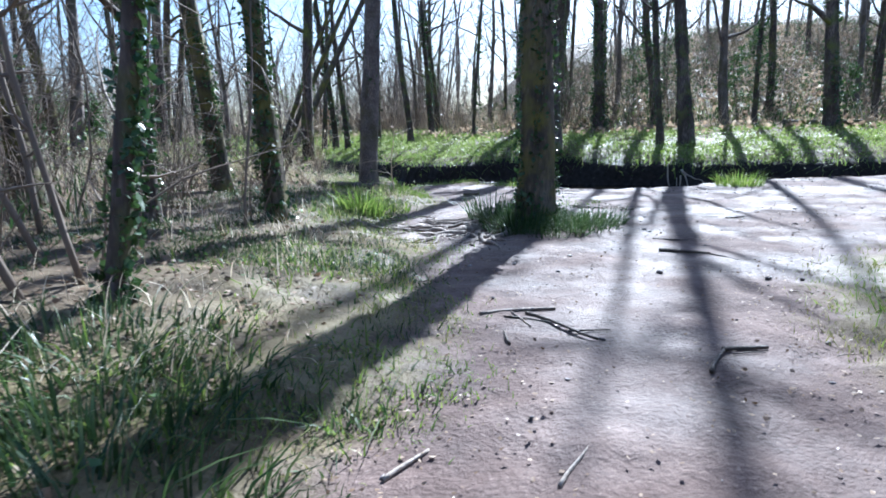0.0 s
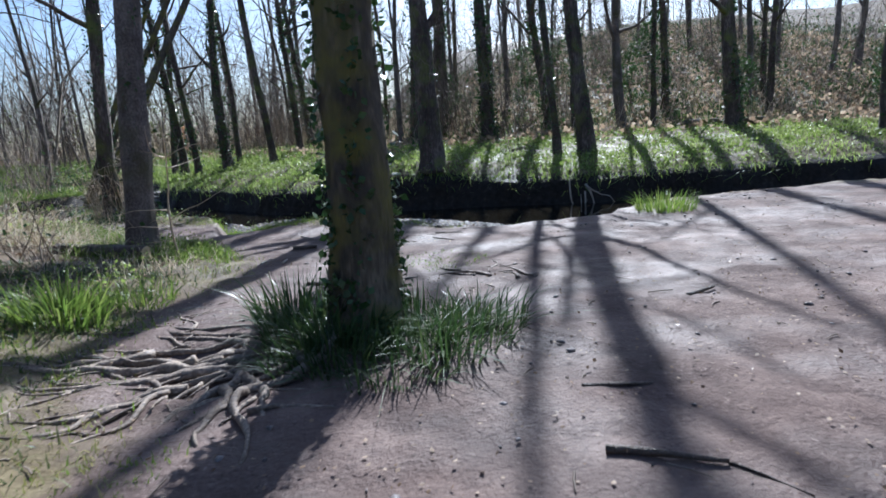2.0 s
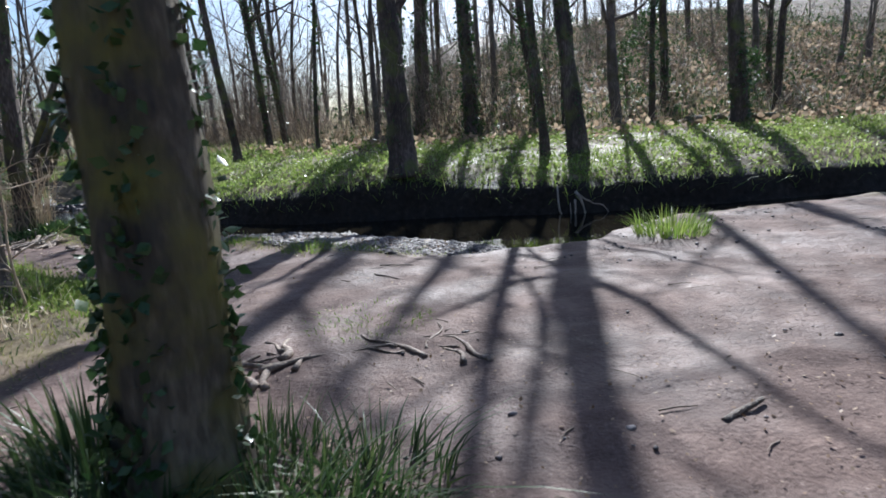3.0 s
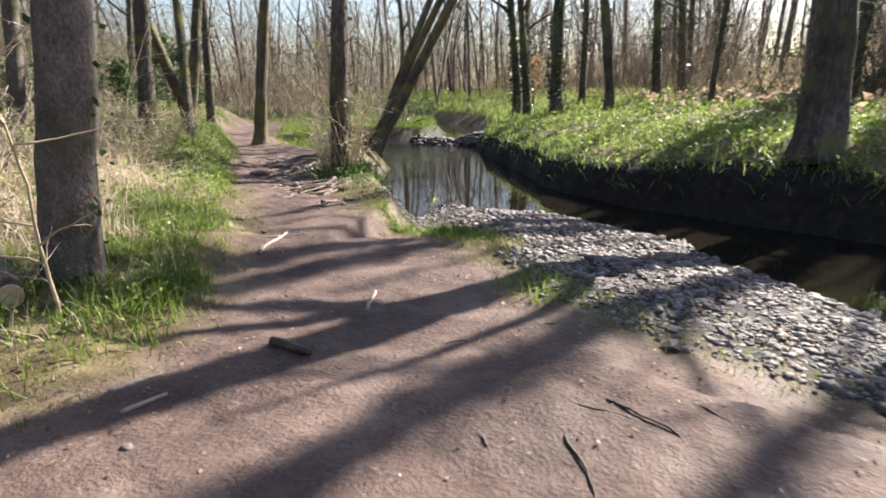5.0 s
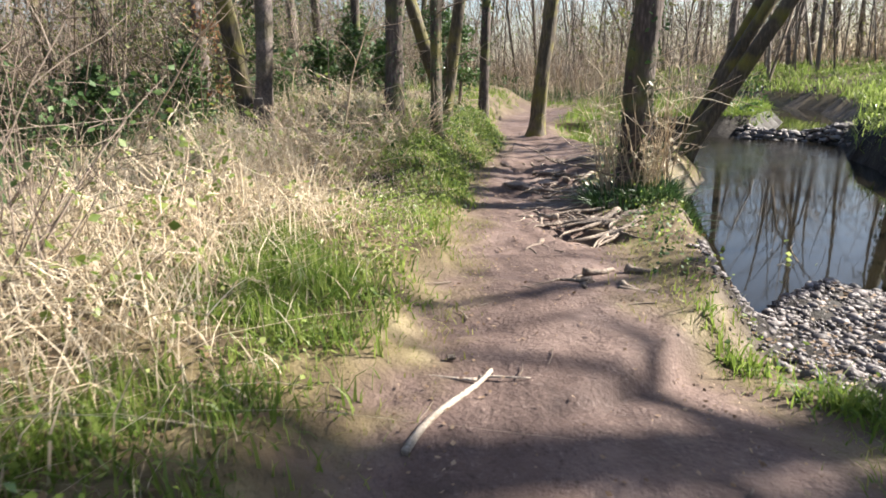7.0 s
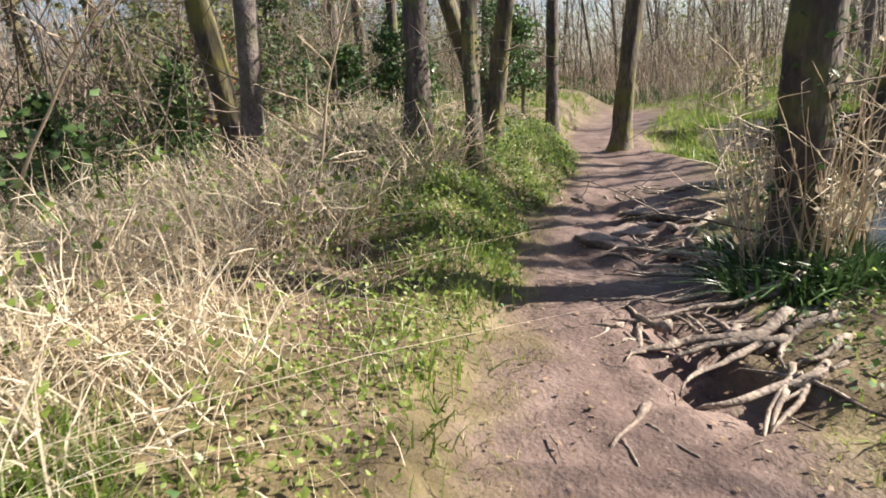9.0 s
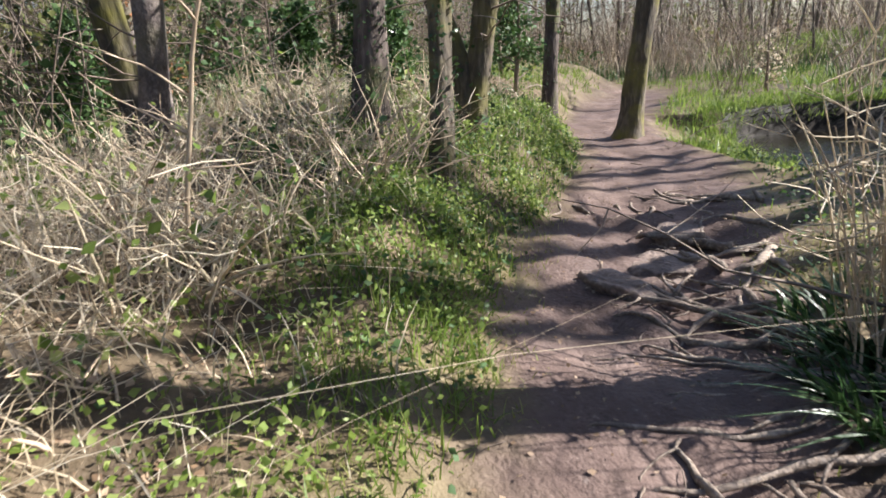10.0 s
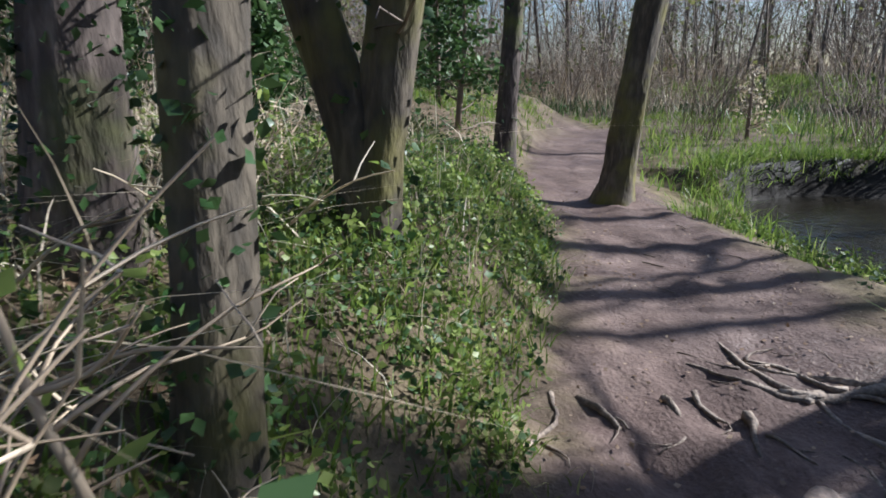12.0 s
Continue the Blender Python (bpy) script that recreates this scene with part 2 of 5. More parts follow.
def signed(poly, x, y):
    """Distance to a closed outline, negative inside."""
    p = np.array(poly, float)
    q = np.roll(p, -1, axis=0)
    best = np.full(x.shape, 1e9)
    inside = np.zeros(x.shape, bool)
    for (ax, ay), (bx, by) in zip(p, q):
        dx, dy = bx - ax, by - ay
        u = np.clip(((x - ax) * dx + (y - ay) * dy) / (dx * dx + dy * dy + 1e-12), 0, 1)
        best = np.minimum(best, (x - ax - u * dx) ** 2 + (y - ay - u * dy) ** 2)
        inside ^= ((ay > y) != (by > y)) & (x < dx * (y - ay) / (dy + 1e-12) + ax)
    return np.where(inside, -1, 1) * np.sqrt(best)


def sstep(a, b, v):
    u = np.clip((v - a) / (b - a), 0, 1)
    return u * u * (3 - 2 * u)


_rng = np.random.default_rng(5)
_WAVES = [(f, *_rng.uniform(0, 6.28, 3)) for f in (0.35, 0.6, 1.0, 1.7, 2.6, 3.9, 5.6, 8.3) for _ in range(3)]


def rough_field(x, y, lo=0, hi=9):
    """Uneven ground from many crossing waves, about -1 to 1."""
    s, w = np.zeros(np.shape(x)), 0.0
    for f, a, b, c in _WAVES:
        if lo <= f <= hi:
            s = s + np.sin(f * (x * np.cos(a) + y * np.sin(a)) * 1.7 + b + 1.3 * np.sin(f * 0.6 * (x * np.cos(c) - y * np.sin(c)))) / f ** 0.5
            w += 1 / f ** 0.5
    return s / w * 2


def zones(x, y):
    """Signed distances to water and trodden earth, and which side of the stream a place is on."""
    x, y = np.asarray(x, float), np.asarray(y, float)
    wob = 0.12 * rough_field(x, y, 1.5, 9)
    dw = signed(NEAR_EDGE + FAR_EDGE, x, y) + 0.5 * wob
    dm = signed(MUD_LEFT + MUD_RIGHT, x, y) + wob
    side = signed(NEAR_EDGE + [(-90, 42), (-90, -90), (90, -90), (90, 10)], x, y)
    return dw, dm, side


def stream_side(x, y):
    """True on the strip between the path and the water."""
    return y > np.interp(x, [-16, -12, -10, -5, -1.5, 1.5, 8], [27.6, 23.6, 21.6, 17.3, 14.4, 12.3, 12.3])


PITS = [(-2.75, 15.95, 0.3, 0.15), (-2.45, 15.6, 0.22, 0.12), (-3.1, 16.3, 0.22, 0.1), (-4.55, 17.35, 0.22, 0.12), (-5.25, 17.75, 0.3, 0.12), (-4.7, 16.55, 0.3, 0.08), (-2.45, 15.75, 0.5, 0.13), (-2.9, 16.4, 0.45, 0.12), (-4.2, 17.1, 0.6, 0.12), (-4.9, 17.8, 0.5, 0.12), (-6.0, 18.0, 0.8, 0.08), (0.8, 7.2, 0.6, 0.1), (-3.5, 17.2, 0.4, 0.1)]


def height(x, y, pits=True):
    x, y = np.asarray(x, float), np.asarray(y, float)
    dw, dm, side = zones(x, y)
    farside = side > 0
    depth = np.clip(-dw, 0, 2)
    bedz = WATER_Z - 0.05 - 0.22 * sstep(0, 1.0, depth)
    bar = np.exp(-(((x + 6.6) * -0.2 + (y - 27.0) * 0.98) / 0.5) ** 2) * sstep(-12, -10, x) * (1 - sstep(-5, -3, x))
    bedz = bedz + bar * 0.42
    d = np.clip(dw, 0, None)
    # near side: shelving gravel, otherwise a short steep bank
    shelf = sstep(-1.3, -0.4, x) * (1 - sstep(5.0, 7.0, x)) * sstep(11, 12, y)
    low = sstep(-4.6, -6.0, x) * (1 - sstep(23.0, 24.0, y))
    steep = 1.6 + 2.4 * sstep(23.5, 24.2, y)
    slope = (steep * (1 - low) + 0.3 * low) * (1 - shelf) + 0.17 * shelf
    west = np.clip(dm, 0, None) * (~farside)
    left = sstep(0.2, -1.2, x - 0.35) * ~stream_side(x, y)
    rise = left * (0.10 * sstep(0.0, 0.35, west) + 0.22 * sstep(0.4, 3.0, west)) + 0.05 * sstep(0, 0.6, west)
    rise = rise + left * sstep(12, 14, y) * 0.16 * sstep(0.3, 1.8, west) + left * sstep(14.6, 16.2, y) * 0.4 * sstep(0.1, 0.75, west)
    rise = rise + 0.12 * np.clip(-x - 34, 0, 60) + 0.05 * np.clip(-y - 30, 0, 80)
    near = np.minimum(WATER_Z + d * slope, rise)
    near = near + (0.02 + 0.05 * sstep(0.1, 1.0, west)) * rough_field(x, y) * sstep(0.1, 0.8, d)
    near = near - 0.05 * (1 - sstep(0.0, 0.5, np.abs(dm + 0.55))) * sstep(14, 16, y) * sstep(-3, -4, x)
    # far side: undercut bank, shelf of grass, wooded hillside
    prof = np.interp(d, [0, 0.18, 0.9, 2.3, 5, 12, 40], [WATER_Z, 0.04, 0.32, 0.6, 0.9, 1.15, 2.0])
    hill = np.clip(d - 7.5, 0, 45) * 0.22 * sstep(-6, 12, x - 0.1 * (y - 20))
    far_z = prof + hill + 0.3 * np.exp(-((x - 3.9) ** 2 + (y - 19.3) ** 2) / 3.0) + 0.07 * rough_field(x, y) * sstep(0.1, 1.5, d)
    spit = sstep(-12.5, -9.0, x) * sstep(24.0, 26.0, y) * (1 - sstep(30, 33, y))
    near = near + spit * (np.minimum(near, 0.02 + 0.06 * rough_field(x, y)) - near)
    if pits:
        for px, py, pr, pd in PITS:
            near = near - pd * np.exp(-((x - px) ** 2 + (y - py) ** 2) / (pr * pr)) * (0.7 + 0.6 * rough_field(x * 2.2, y * 2.2, 2, 9))
    return np.where(dw < 0, bedz, np.where(farside, far_z, near))


def axis(lo, hi, step, out_lo, out_hi):
    core = list(np.arange(lo, hi + 1e-6, step))
    a, b, s = lo, hi, step
    left, right = [], []
    while a > out_lo:
        s *= 1.16
        a -= s
        left.append(a)
    s = step
    while b < out_hi:
        s *= 1.16
        b += s
        right.append(b)
    return np.array(left[::-1] + core + right)


AX, AY = axis(-11, 9, 0.075, -420, 420), axis(0.5, 24, 0.075, -420, 420)
GX, GY = np.meshgrid(AX, AY)
GRID = {True: height(GX, GY), False: height(GX, GY, False)}


def h(x, y, pits=True):
    """Height of the ground at one place, read from the grid."""
    i = int(np.clip(np.searchsorted(AX, x) - 1, 0, len(AX) - 2))
    j = int(np.clip(np.searchsorted(AY, y) - 1, 0, len(AY) - 2))
    u, v = (x - AX[i]) / (AX[i + 1] - AX[i]), (y - AY[j]) / (AY[j + 1] - AY[j])
    g = GRID[pits]
    return float((g[j, i] * (1 - u) + g[j, i + 1] * u) * (1 - v) + (g[j + 1, i] * (1 - u) + g[j + 1, i + 1] * u) * v)


# ---- mesh building ----
class Geo:
    """Collects vertices and faces of one mesh."""

    def __init__(self):
        self.v, self.f = [], []

    def tube(self, pts, radii, sides=8, cap=True, wob=0.0, seed=0):
        base = len(self.v)
        n = len(pts)
        up = Vector((0.37, 0.61, 0.7)).normalized()
        prev = None
        for i, p in enumerate(pts):
            p = Vector(p)
            d = (Vector(pts[min(i + 1, n - 1)]) - Vector(pts[max(i - 1, 0)])).normalized()
            a = (prev - d * prev.dot(d)) if prev else up.cross(d)
            a = a.normalized() if a.length > 1e-6 else Vector((1, 0, 0))
            prev = a
            b = d.cross(a)
            for k in range(sides):
                q = 6.28318 * k / sides
                r = radii[i]
                if wob:
                    dirv = a * math.cos(q) + b * math.sin(q)
                    r *= 1 + wob * noise.noise(Vector((dirv.x * 1.6 + seed, dirv.y * 1.6, p.z * 1.1 + dirv.z))) + 0.4 * wob * noise.noise(Vector((dirv.x * 4 + seed, dirv.y * 4, p.z * 4)))
                self.v.append(p + (a * math.cos(q) + b * math.sin(q)) * r)
        for i in range(n - 1):
            for k in range(sides):
                k2 = (k + 1) % sides
                o = base + i * sides
                self.f.append((o + k, o + k2, o + sides + k2, o + sides + k))
        if cap:
            self.f.append(tuple(base + k for k in reversed(range(sides))))
            self.f.append(tuple(base + (n - 1) * sides + k for k in range(sides)))

    def leaf(self, p, d, side, length, width):
        o = len(self.v)
        nrm = d.cross(side)
        self.v += [p, p + d * length * 0.45 + side * width * 0.5 + nrm * length * 0.06, p + d * length, p + d * length * 0.45 - side * width * 0.5 + nrm * length * 0.06]
        self.f += [(o, o + 1, o + 2), (o, o + 2, o + 3)]

    def mesh(self, name, mat, smooth=True):
        me = bpy.data.meshes.new(name)
        me.from_pydata(self.v, [], self.f)
        me.materials.append(mat)
        if smooth:
            me.polygons.foreach_set("use_smooth", [True] * len(me.polygons))
        me.update()
        return me


def part(name, geo, mat, parent, label="", smooth=True, kind=""):
    ob = new(name, geo.mesh(name, mat, smooth) if isinstance(geo, Geo) else geo)
    ob.parent = parent
    return tagged(ob, label=label, kind=kind)


def blades(name, xs, ys, zs, lengths, widths, mat, seed, lean=0.45, segs=2, up=1.0):
    """One mesh of many bent blades, each rooted at its place."""
    r = np.random.default_rng(seed)
    n = len(xs)
    a = r.uniform(0, 6.283, n)
    tilt = np.abs(r.normal(0, lean, n)) + 0.05
    dirx, diry = np.cos(a), np.sin(a)
    b = r.uniform(0, 6.283, n)
    sx, sy = np.cos(b), np.sin(b)
    rows = []
    for k in range(segs + 1):
        u = k / segs
        out = lengths * tilt * (u ** 1.7)
        rise = lengths * up * (u - 0.35 * np.clip(tilt, 0, 1.2) * u * u)
        w = widths * 0.5 * (1 - u ** 2)
        cx, cy, cz = xs + dirx * out, ys + diry * out, zs + rise - 0.01
        if k < segs:
            rows.append(np.stack([cx - sx * w, cy - sy * w, cz], 1))
            rows.append(np.stack([cx + sx * w, cy + sy * w, cz], 1))
        else:
            rows.append(np.stack([cx, cy, cz], 1))
    per = len(rows)
    v = np.stack(rows, 1).reshape(-1, 3)
    o = np.arange(n) * per
    faces = []
    for k in range(segs - 1):
        faces.append(np.stack([o + 2 * k, o + 2 * k + 1, o + 2 * k + 3], 1))
        faces.append(np.stack([o + 2 * k, o + 2 * k + 3, o + 2 * k + 2], 1))
    k = segs - 1
    faces.append(np.stack([o + 2 * k, o + 2 * k + 1, o + 2 * k + 2], 1))
    return tri_mesh(name, v, np.concatenate(faces), mat)


def tri_mesh(name, v, f, mat):
    me = bpy.data.meshes.new(name)
    me.vertices.add(len(v))
    me.vertices.foreach_set("co", np.asarray(v, np.float32).ravel())
    me.loops.add(f.size)
    me.loops.foreach_set("vertex_index", f.astype(np.int32).ravel())
    me.polygons.add(len(f))
    me.polygons.foreach_set("loop_start", np.arange(0, f.size, 3, dtype=np.int32))
    me.materials.append(mat)
    me.update(calc_edges=True)
    return me


def leaf_mesh(name, p, d, s, length, width, mat):
    """Many four-cornered leaves: places, ways, sideways, sizes as arrays."""
    n = len(p)
    nr = np.cross(d, s)
    L, W = length[:, None], width[:, None]
    mid = p + d * L * 0.45 + nr * L * 0.08
    v = np.stack([p, mid + s * W * 0.5, p + d * L, mid - s * W * 0.5], 1).reshape(-1, 3)
    o = np.arange(n) * 4
    f = np.concatenate([np.stack([o, o + 1, o + 2], 1), np.stack([o, o + 2, o + 3], 1)])
    return tri_mesh(name, v, f, mat)


def unit(a):
    return a / (np.linalg.norm(a, axis=1, keepdims=True) + 1e-9)


def random_leaves(name, centres, length, mat, seed, flat=0.0):
    r = np.random.default_rng(seed)
    n = len(centres)
    d = r.normal(0, 1, (n, 3))
    d[:, 2] *= 1 - flat
    d = unit(d)
    s = np.cross(d, r.normal(0, 1, (n, 3)) * (1 - flat) + np.array([0, 0, flat]))
    s = unit(s)
    L = length * r.uniform(0.6, 1.4, n)
    return leaf_mesh(name, centres, d, s, L, L * r.uniform(0.55, 0.85, n), mat)


# ---- ground and water ----
def build_ground():
    X, Y = GX, GY
    Z = GRID[True]
    dw, dm, side = zones(X, Y)
    fine = rough_field(X * 3.1 + 7, Y * 3.1, 1.5, 9)
    Z = Z + 0.013 * fine * (np.abs(X) < 12) + 0.012 * rough_field(X * 1.7, Y * 1.7 + 9, 2, 9) * (np.abs(X) < 12)
    mud = 1 - sstep(-0.25, 0.3, dm + 0.22 * fine)
    farside = side > 0
    shelf = (X * 0.75 + Y > 14.1) & (X > -1.3) & (X < 7.5) & (Y > 12) & ~farside & (dm > 0)
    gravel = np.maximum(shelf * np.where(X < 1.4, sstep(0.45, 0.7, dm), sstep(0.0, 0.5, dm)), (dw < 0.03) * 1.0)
    # Steep bank faces whose shade is put into the ground colour.
    bank_shade = (farside & (dw < 0.5)) | (~farside & (X < -7) & (Y > 23.4) & (dw < 0.3)) | (~farside & (X > -9.6) & (X < -5) & (Y > 25.2) & (Y < 31) & (dw < 0.4))
    green = np.where(farside, sstep(0.2, 0.8, dw) * (1 - sstep(8, 14, dw)), np.where(Y > 14, 1 - sstep(0.15, 0.55, dm), 1 - sstep(0.8, 2.4, dm)))
    green = np.maximum(green, (~farside) * (dw < 1.6) * (X < -3))
    green = np.clip(green + 0.3 * fine, 0, 1) * ~bank_shade
    # The gravel mask also carries the painted bank shade.
    gravel = np.maximum(gravel, bank_shade * 1.0)
    ny, nx = X.shape
    idx = np.arange(nx * ny).reshape(ny, nx)
    v = np.stack([X, Y, Z], -1).reshape(-1, 3)
    a, b, c, d = idx[:-1, :-1].ravel(), idx[:-1, 1:].ravel(), idx[1:, 1:].ravel(), idx[1:, :-1].ravel()
    me = tri_mesh("ground", v, np.concatenate([np.stack([a, b, c], 1), np.stack([a, c, d], 1)]), GROUND)
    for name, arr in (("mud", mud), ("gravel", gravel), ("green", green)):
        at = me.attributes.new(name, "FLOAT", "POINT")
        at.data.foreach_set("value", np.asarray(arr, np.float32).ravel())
    me.polygons.foreach_set("use_smooth", [True] * len(me.polygons))
    return tagged(new("ground", me), "trodden reddish-brown earth, leaf litter and mossy grass on a stream bank", "ground", kind="structure")


ground = build_ground()


def build_water():
    xs, ys = np.arange(-44, 31, 0.5), np.arange(10, 84, 0.5)
    X, Y = np.meshgrid(xs, ys)
    dw = signed(NEAR_EDGE + FAR_EDGE, X, Y)
    keep = dw < 1.0
    idx = np.arange(X.size).reshape(X.shape)
    quads = keep[:-1, :-1] | keep[1:, 1:] | keep[:-1, 1:] | keep[1:, :-1]
    a, b, c, d = (q[quads] for q in (idx[:-1, :-1], idx[:-1, 1:], idx[1:, 1:], idx[1:, :-1]))
    v = np.stack([X.ravel(), Y.ravel(), np.full(X.size, WATER_Z)], 1)
    me = tri_mesh("water", v, np.concatenate([np.stack([a, b, c], 1), np.stack([a, c, d], 1)]), WATER)
    rif = 0.012 + 1.1 * np.exp(-((X + 7.2) ** 2 + (Y - 24.0) ** 2) / 7.0) + 0.12 * np.exp(-((X + 7.0) ** 2 + (Y - 23.0) ** 2) / 2.0)
    me.attributes.new("riffle", "FLOAT", "POINT").data.foreach_set("value", rif.astype(np.float32).ravel())
    me.polygons.foreach_set("use_smooth", [True] * len(me.polygons))
    ob = tagged(new("water", me), "calm clear brown stream water mirroring the trees", "stream", kind="structure")
    ob.visible_shadow = False
    return ob


build_water()


# ---- trees ----
def grow(start, way, length, steps, bend, rnd, lift=0.0):
    pts = [Vector(start)]
    d = Vector(way).normalized()
    for _ in range(steps):
        d = (d + Vector((rnd.gauss(0, bend), rnd.gauss(0, bend), rnd.gauss(0, bend) + lift))).normalized()
        pts.append(pts[-1] + d * (length / steps))
    return pts


def taper(r0, r1, n, p=1.0):
    return [r1 + (r0 - r1) * (1 - i / (n - 1)) ** p for i in range(n)]


def make_tree(x, y, r, tall, lean=(0, 0), seed=1, mat=None, ivy=0, ivy_top=6.0, limbs=7, first=3.2, twigs=26, curve=0.03, sides=14, label="", stems=((0, 0, 1.0),), flare=0.5, low_twigs=0, group="", name="tree", leaf=0.06, crotch=0.0, spread=0.25):
    """A bare tree: flared trunk or trunks, limbs, twigs, perhaps ivy. Its foot is at the origin of the thing."""
    rnd = random.Random(seed)
    mat = mat or BARK
    root = new(name)
    root.empty_display_size = 0.2
    root.location = (x, y, h(x, y) - 0.04)
    tagged(root, label or "tall bare woodland tree with grey-brown bark", "tree", group)
    twig = Geo()
    ivy_pts = []
    count = 0
    for sx, sy, scale in stems:
        n = max(16, int(tall * 3))
        pts, radii = [], []
        p = Vector((sx * 0.25, sy * 0.25, -0.12))
        ph = rnd.uniform(0, 6)
        for i in range(n):
            u = i / (n - 1)
            z = u ** 1.25 * tall * scale
            fork = max(0.0, z - crotch)
            bx = curve * tall * math.sin(u * 5 + ph) * u
            by = curve * tall * math.cos(u * 4 + ph) * u
            q = Vector((sx * spread + lean[0] * z + sx * fork + bx, sy * spread + lean[1] * z + sy * fork + by, z - 0.12))
            pts.append(q)
            rr = r * (0.72 if len(stems) > 1 else 1) * (1 - 0.68 * u) * (1 + flare * math.exp(-z / 0.22))
            radii.append(max(rr, 0.012))
        g = Geo()
        g.tube(pts, radii, sides, True, 0.32, seed)
        part("trunk", g, mat, root)
        for _ in range(limbs):
            u = rnd.uniform((first / tall) ** 0.8, 0.95)
            i = min(n - 2, int(u * (n - 1)))
            a = rnd.uniform(0, 6.283)
            way = Vector((math.cos(a), math.sin(a), rnd.uniform(0.25, 1.1)))
            ll = tall * rnd.uniform(0.16, 0.32) * (1.15 - 0.6 * u)
            lp = grow(pts[i], way, ll, 9, 0.13, rnd, 0.04)
            g = Geo()
            g.tube(lp, taper(radii[i] * 0.5, 0.008, len(lp)), 6, True)
            part("limb", g, mat, root)
            count += 1
            for _ in range(max(2, twigs // max(1, limbs))):
                s = rnd.choice(lp[2:])
                w = Vector((rnd.gauss(0, 1), rnd.gauss(0, 1), rnd.gauss(0.35, 0.7)))
                tl = rnd.uniform(0.5, 1.6)
                tp = grow(s, w, tl, 4, 0.2, rnd, 0.02)
                twig.tube(tp, taper(rnd.uniform(0.006, 0.014), 0.003, 5), 3, False)
                for _ in range(3):
                    tp2 = grow(rnd.choice(tp[1:]), w + Vector((rnd.gauss(0, 1), rnd.gauss(0, 1), rnd.gauss(0, 0.8))), rnd.uniform(0.25, 0.8), 3, 0.2, rnd)
                    twig.tube(tp2, taper(0.005, 0.002, 4), 3, False)
        for _ in range(low_twigs):
            i = rnd.randrange(2, int(n * 0.6))
            a = rnd.uniform(0, 6.283)
            tp = grow(pts[i], (math.cos(a), math.sin(a), rnd.uniform(-0.2, 0.7)), rnd.uniform(0.5, 1.8), 6, 0.2, rnd)
            twig.tube(tp, taper(rnd.uniform(0.006, 0.014), 0.003, 7), 3, False)
            for _ in range(3):
                tp2 = grow(rnd.choice(tp[1:]), (rnd.gauss(0, 1), rnd.gauss(0, 1), rnd.gauss(0.2, 0.7)), rnd.uniform(0.2, 0.7), 3, 0.2, rnd)
                twig.tube(tp2, taper(0.005, 0.002, 4), 3, False)
        for _ in range(int(ivy / len(stems))):
            zz = rnd.uniform(0, 1) ** 1.1 * ivy_top
            i = min(n - 2, max(0, int((max(zz, 0.01) / (tall * scale)) ** 0.8 * (n - 1))))
            f = rnd.random()
            c = pts[i].lerp(pts[i + 1], f)
            a = rnd.uniform(0, 6.283)
            if noise.noise(Vector((math.cos(a) * 1.2 + seed, math.sin(a) * 1.2, c.z * 0.5))) < -0.08:
                continue
            rr = radii[i] * 1.02 + abs(rnd.gauss(0, 0.5 * leaf))
            ivy_pts.append((c.x + math.cos(a) * rr, c.y + math.sin(a) * rr, c.z))
    if twig.v:
        part("crown", twig, TWIG, root, "fine bare twigs", kind="stuff")
    if ivy_pts:
        part("ivy", random_leaves("ivy", np.array(ivy_pts), leaf, IVY, seed), None, root, "glossy dark green climbing ivy", kind="stuff")
    return root


make_tree(1.75, 7.78, 0.235, 15, (0.014, 0.05), 11, BARK_MOSSY, ivy=4200, ivy_top=5.5, limbs=9, first=5, sides=28, flare=0.45, twigs=45, curve=0.006, label="thick mossy tree trunk with ivy beside the muddy clearing")
make_tree(-0.84, 11.33, 0.185, 14, (0.075, 0.083), 12, BARK_GREY, ivy=260, ivy_top=3.0, limbs=8, first=4.5, sides=24, flare=0.12, twigs=45, curve=0.005, label="straight smooth grey-brown tree beside the path")
make_tree(-4.86, 8.03, 0.18, 12, (-0.06, 0.02), 13, BARK_MOSSY, ivy=500, limbs=6, twigs=30, low_twigs=8, label="mossy sunlit tree leaning over the wood floor")
make_tree(-1.34, 3.51, 0.065, 8, (0.15, 0.05), 14, BARK, ivy=2200, ivy_top=3.2, limbs=5, first=1.6, low_twigs=10, curve=0.02, flare=0.3, label="thin ivy-clad tree in woodland shade")
make_tree(-2.35, 6.15, 0.1, 10, (-0.03, 0.0), 15, BARK, ivy=1400, ivy_top=3.5, limbs=5, first=2.2, low_twigs=12, label="dark ivy-clad tree in the thicket")
make_tree(-2.78, 9.42, 0.15, 12, (-0.07, -0.02), 16, BARK_MOSSY, ivy=2200, ivy_top=4, limbs=6, low_twigs=8, curve=0.012, label="leaning ivy-grown tree in the thicket")
make_tree(-1.33, 7.06, 0.125, 12, (-0.03, 0.01), 17, BARK_MOSSY, ivy=1800, ivy_top=3.5, limbs=6, low_twigs=6, curve=0.012, label="mossy tree with ivy about its foot")
make_tree(-8.55, 14.7, 0.15, 11, (-0.05, -0.08), 18, BARK_MOSSY, limbs=6, low_twigs=8, curve=0.012, label="tree leaning over brambles")
make_tree(-6.86, 16.31, 0.15, 12, (0.022, 0.08), 19, BARK, limbs=6, ivy=1500, leaf=0.036, ivy_top=3.0, low_twigs=10, curve=0.006, sides=18, label="upright dark tree among ground ivy")
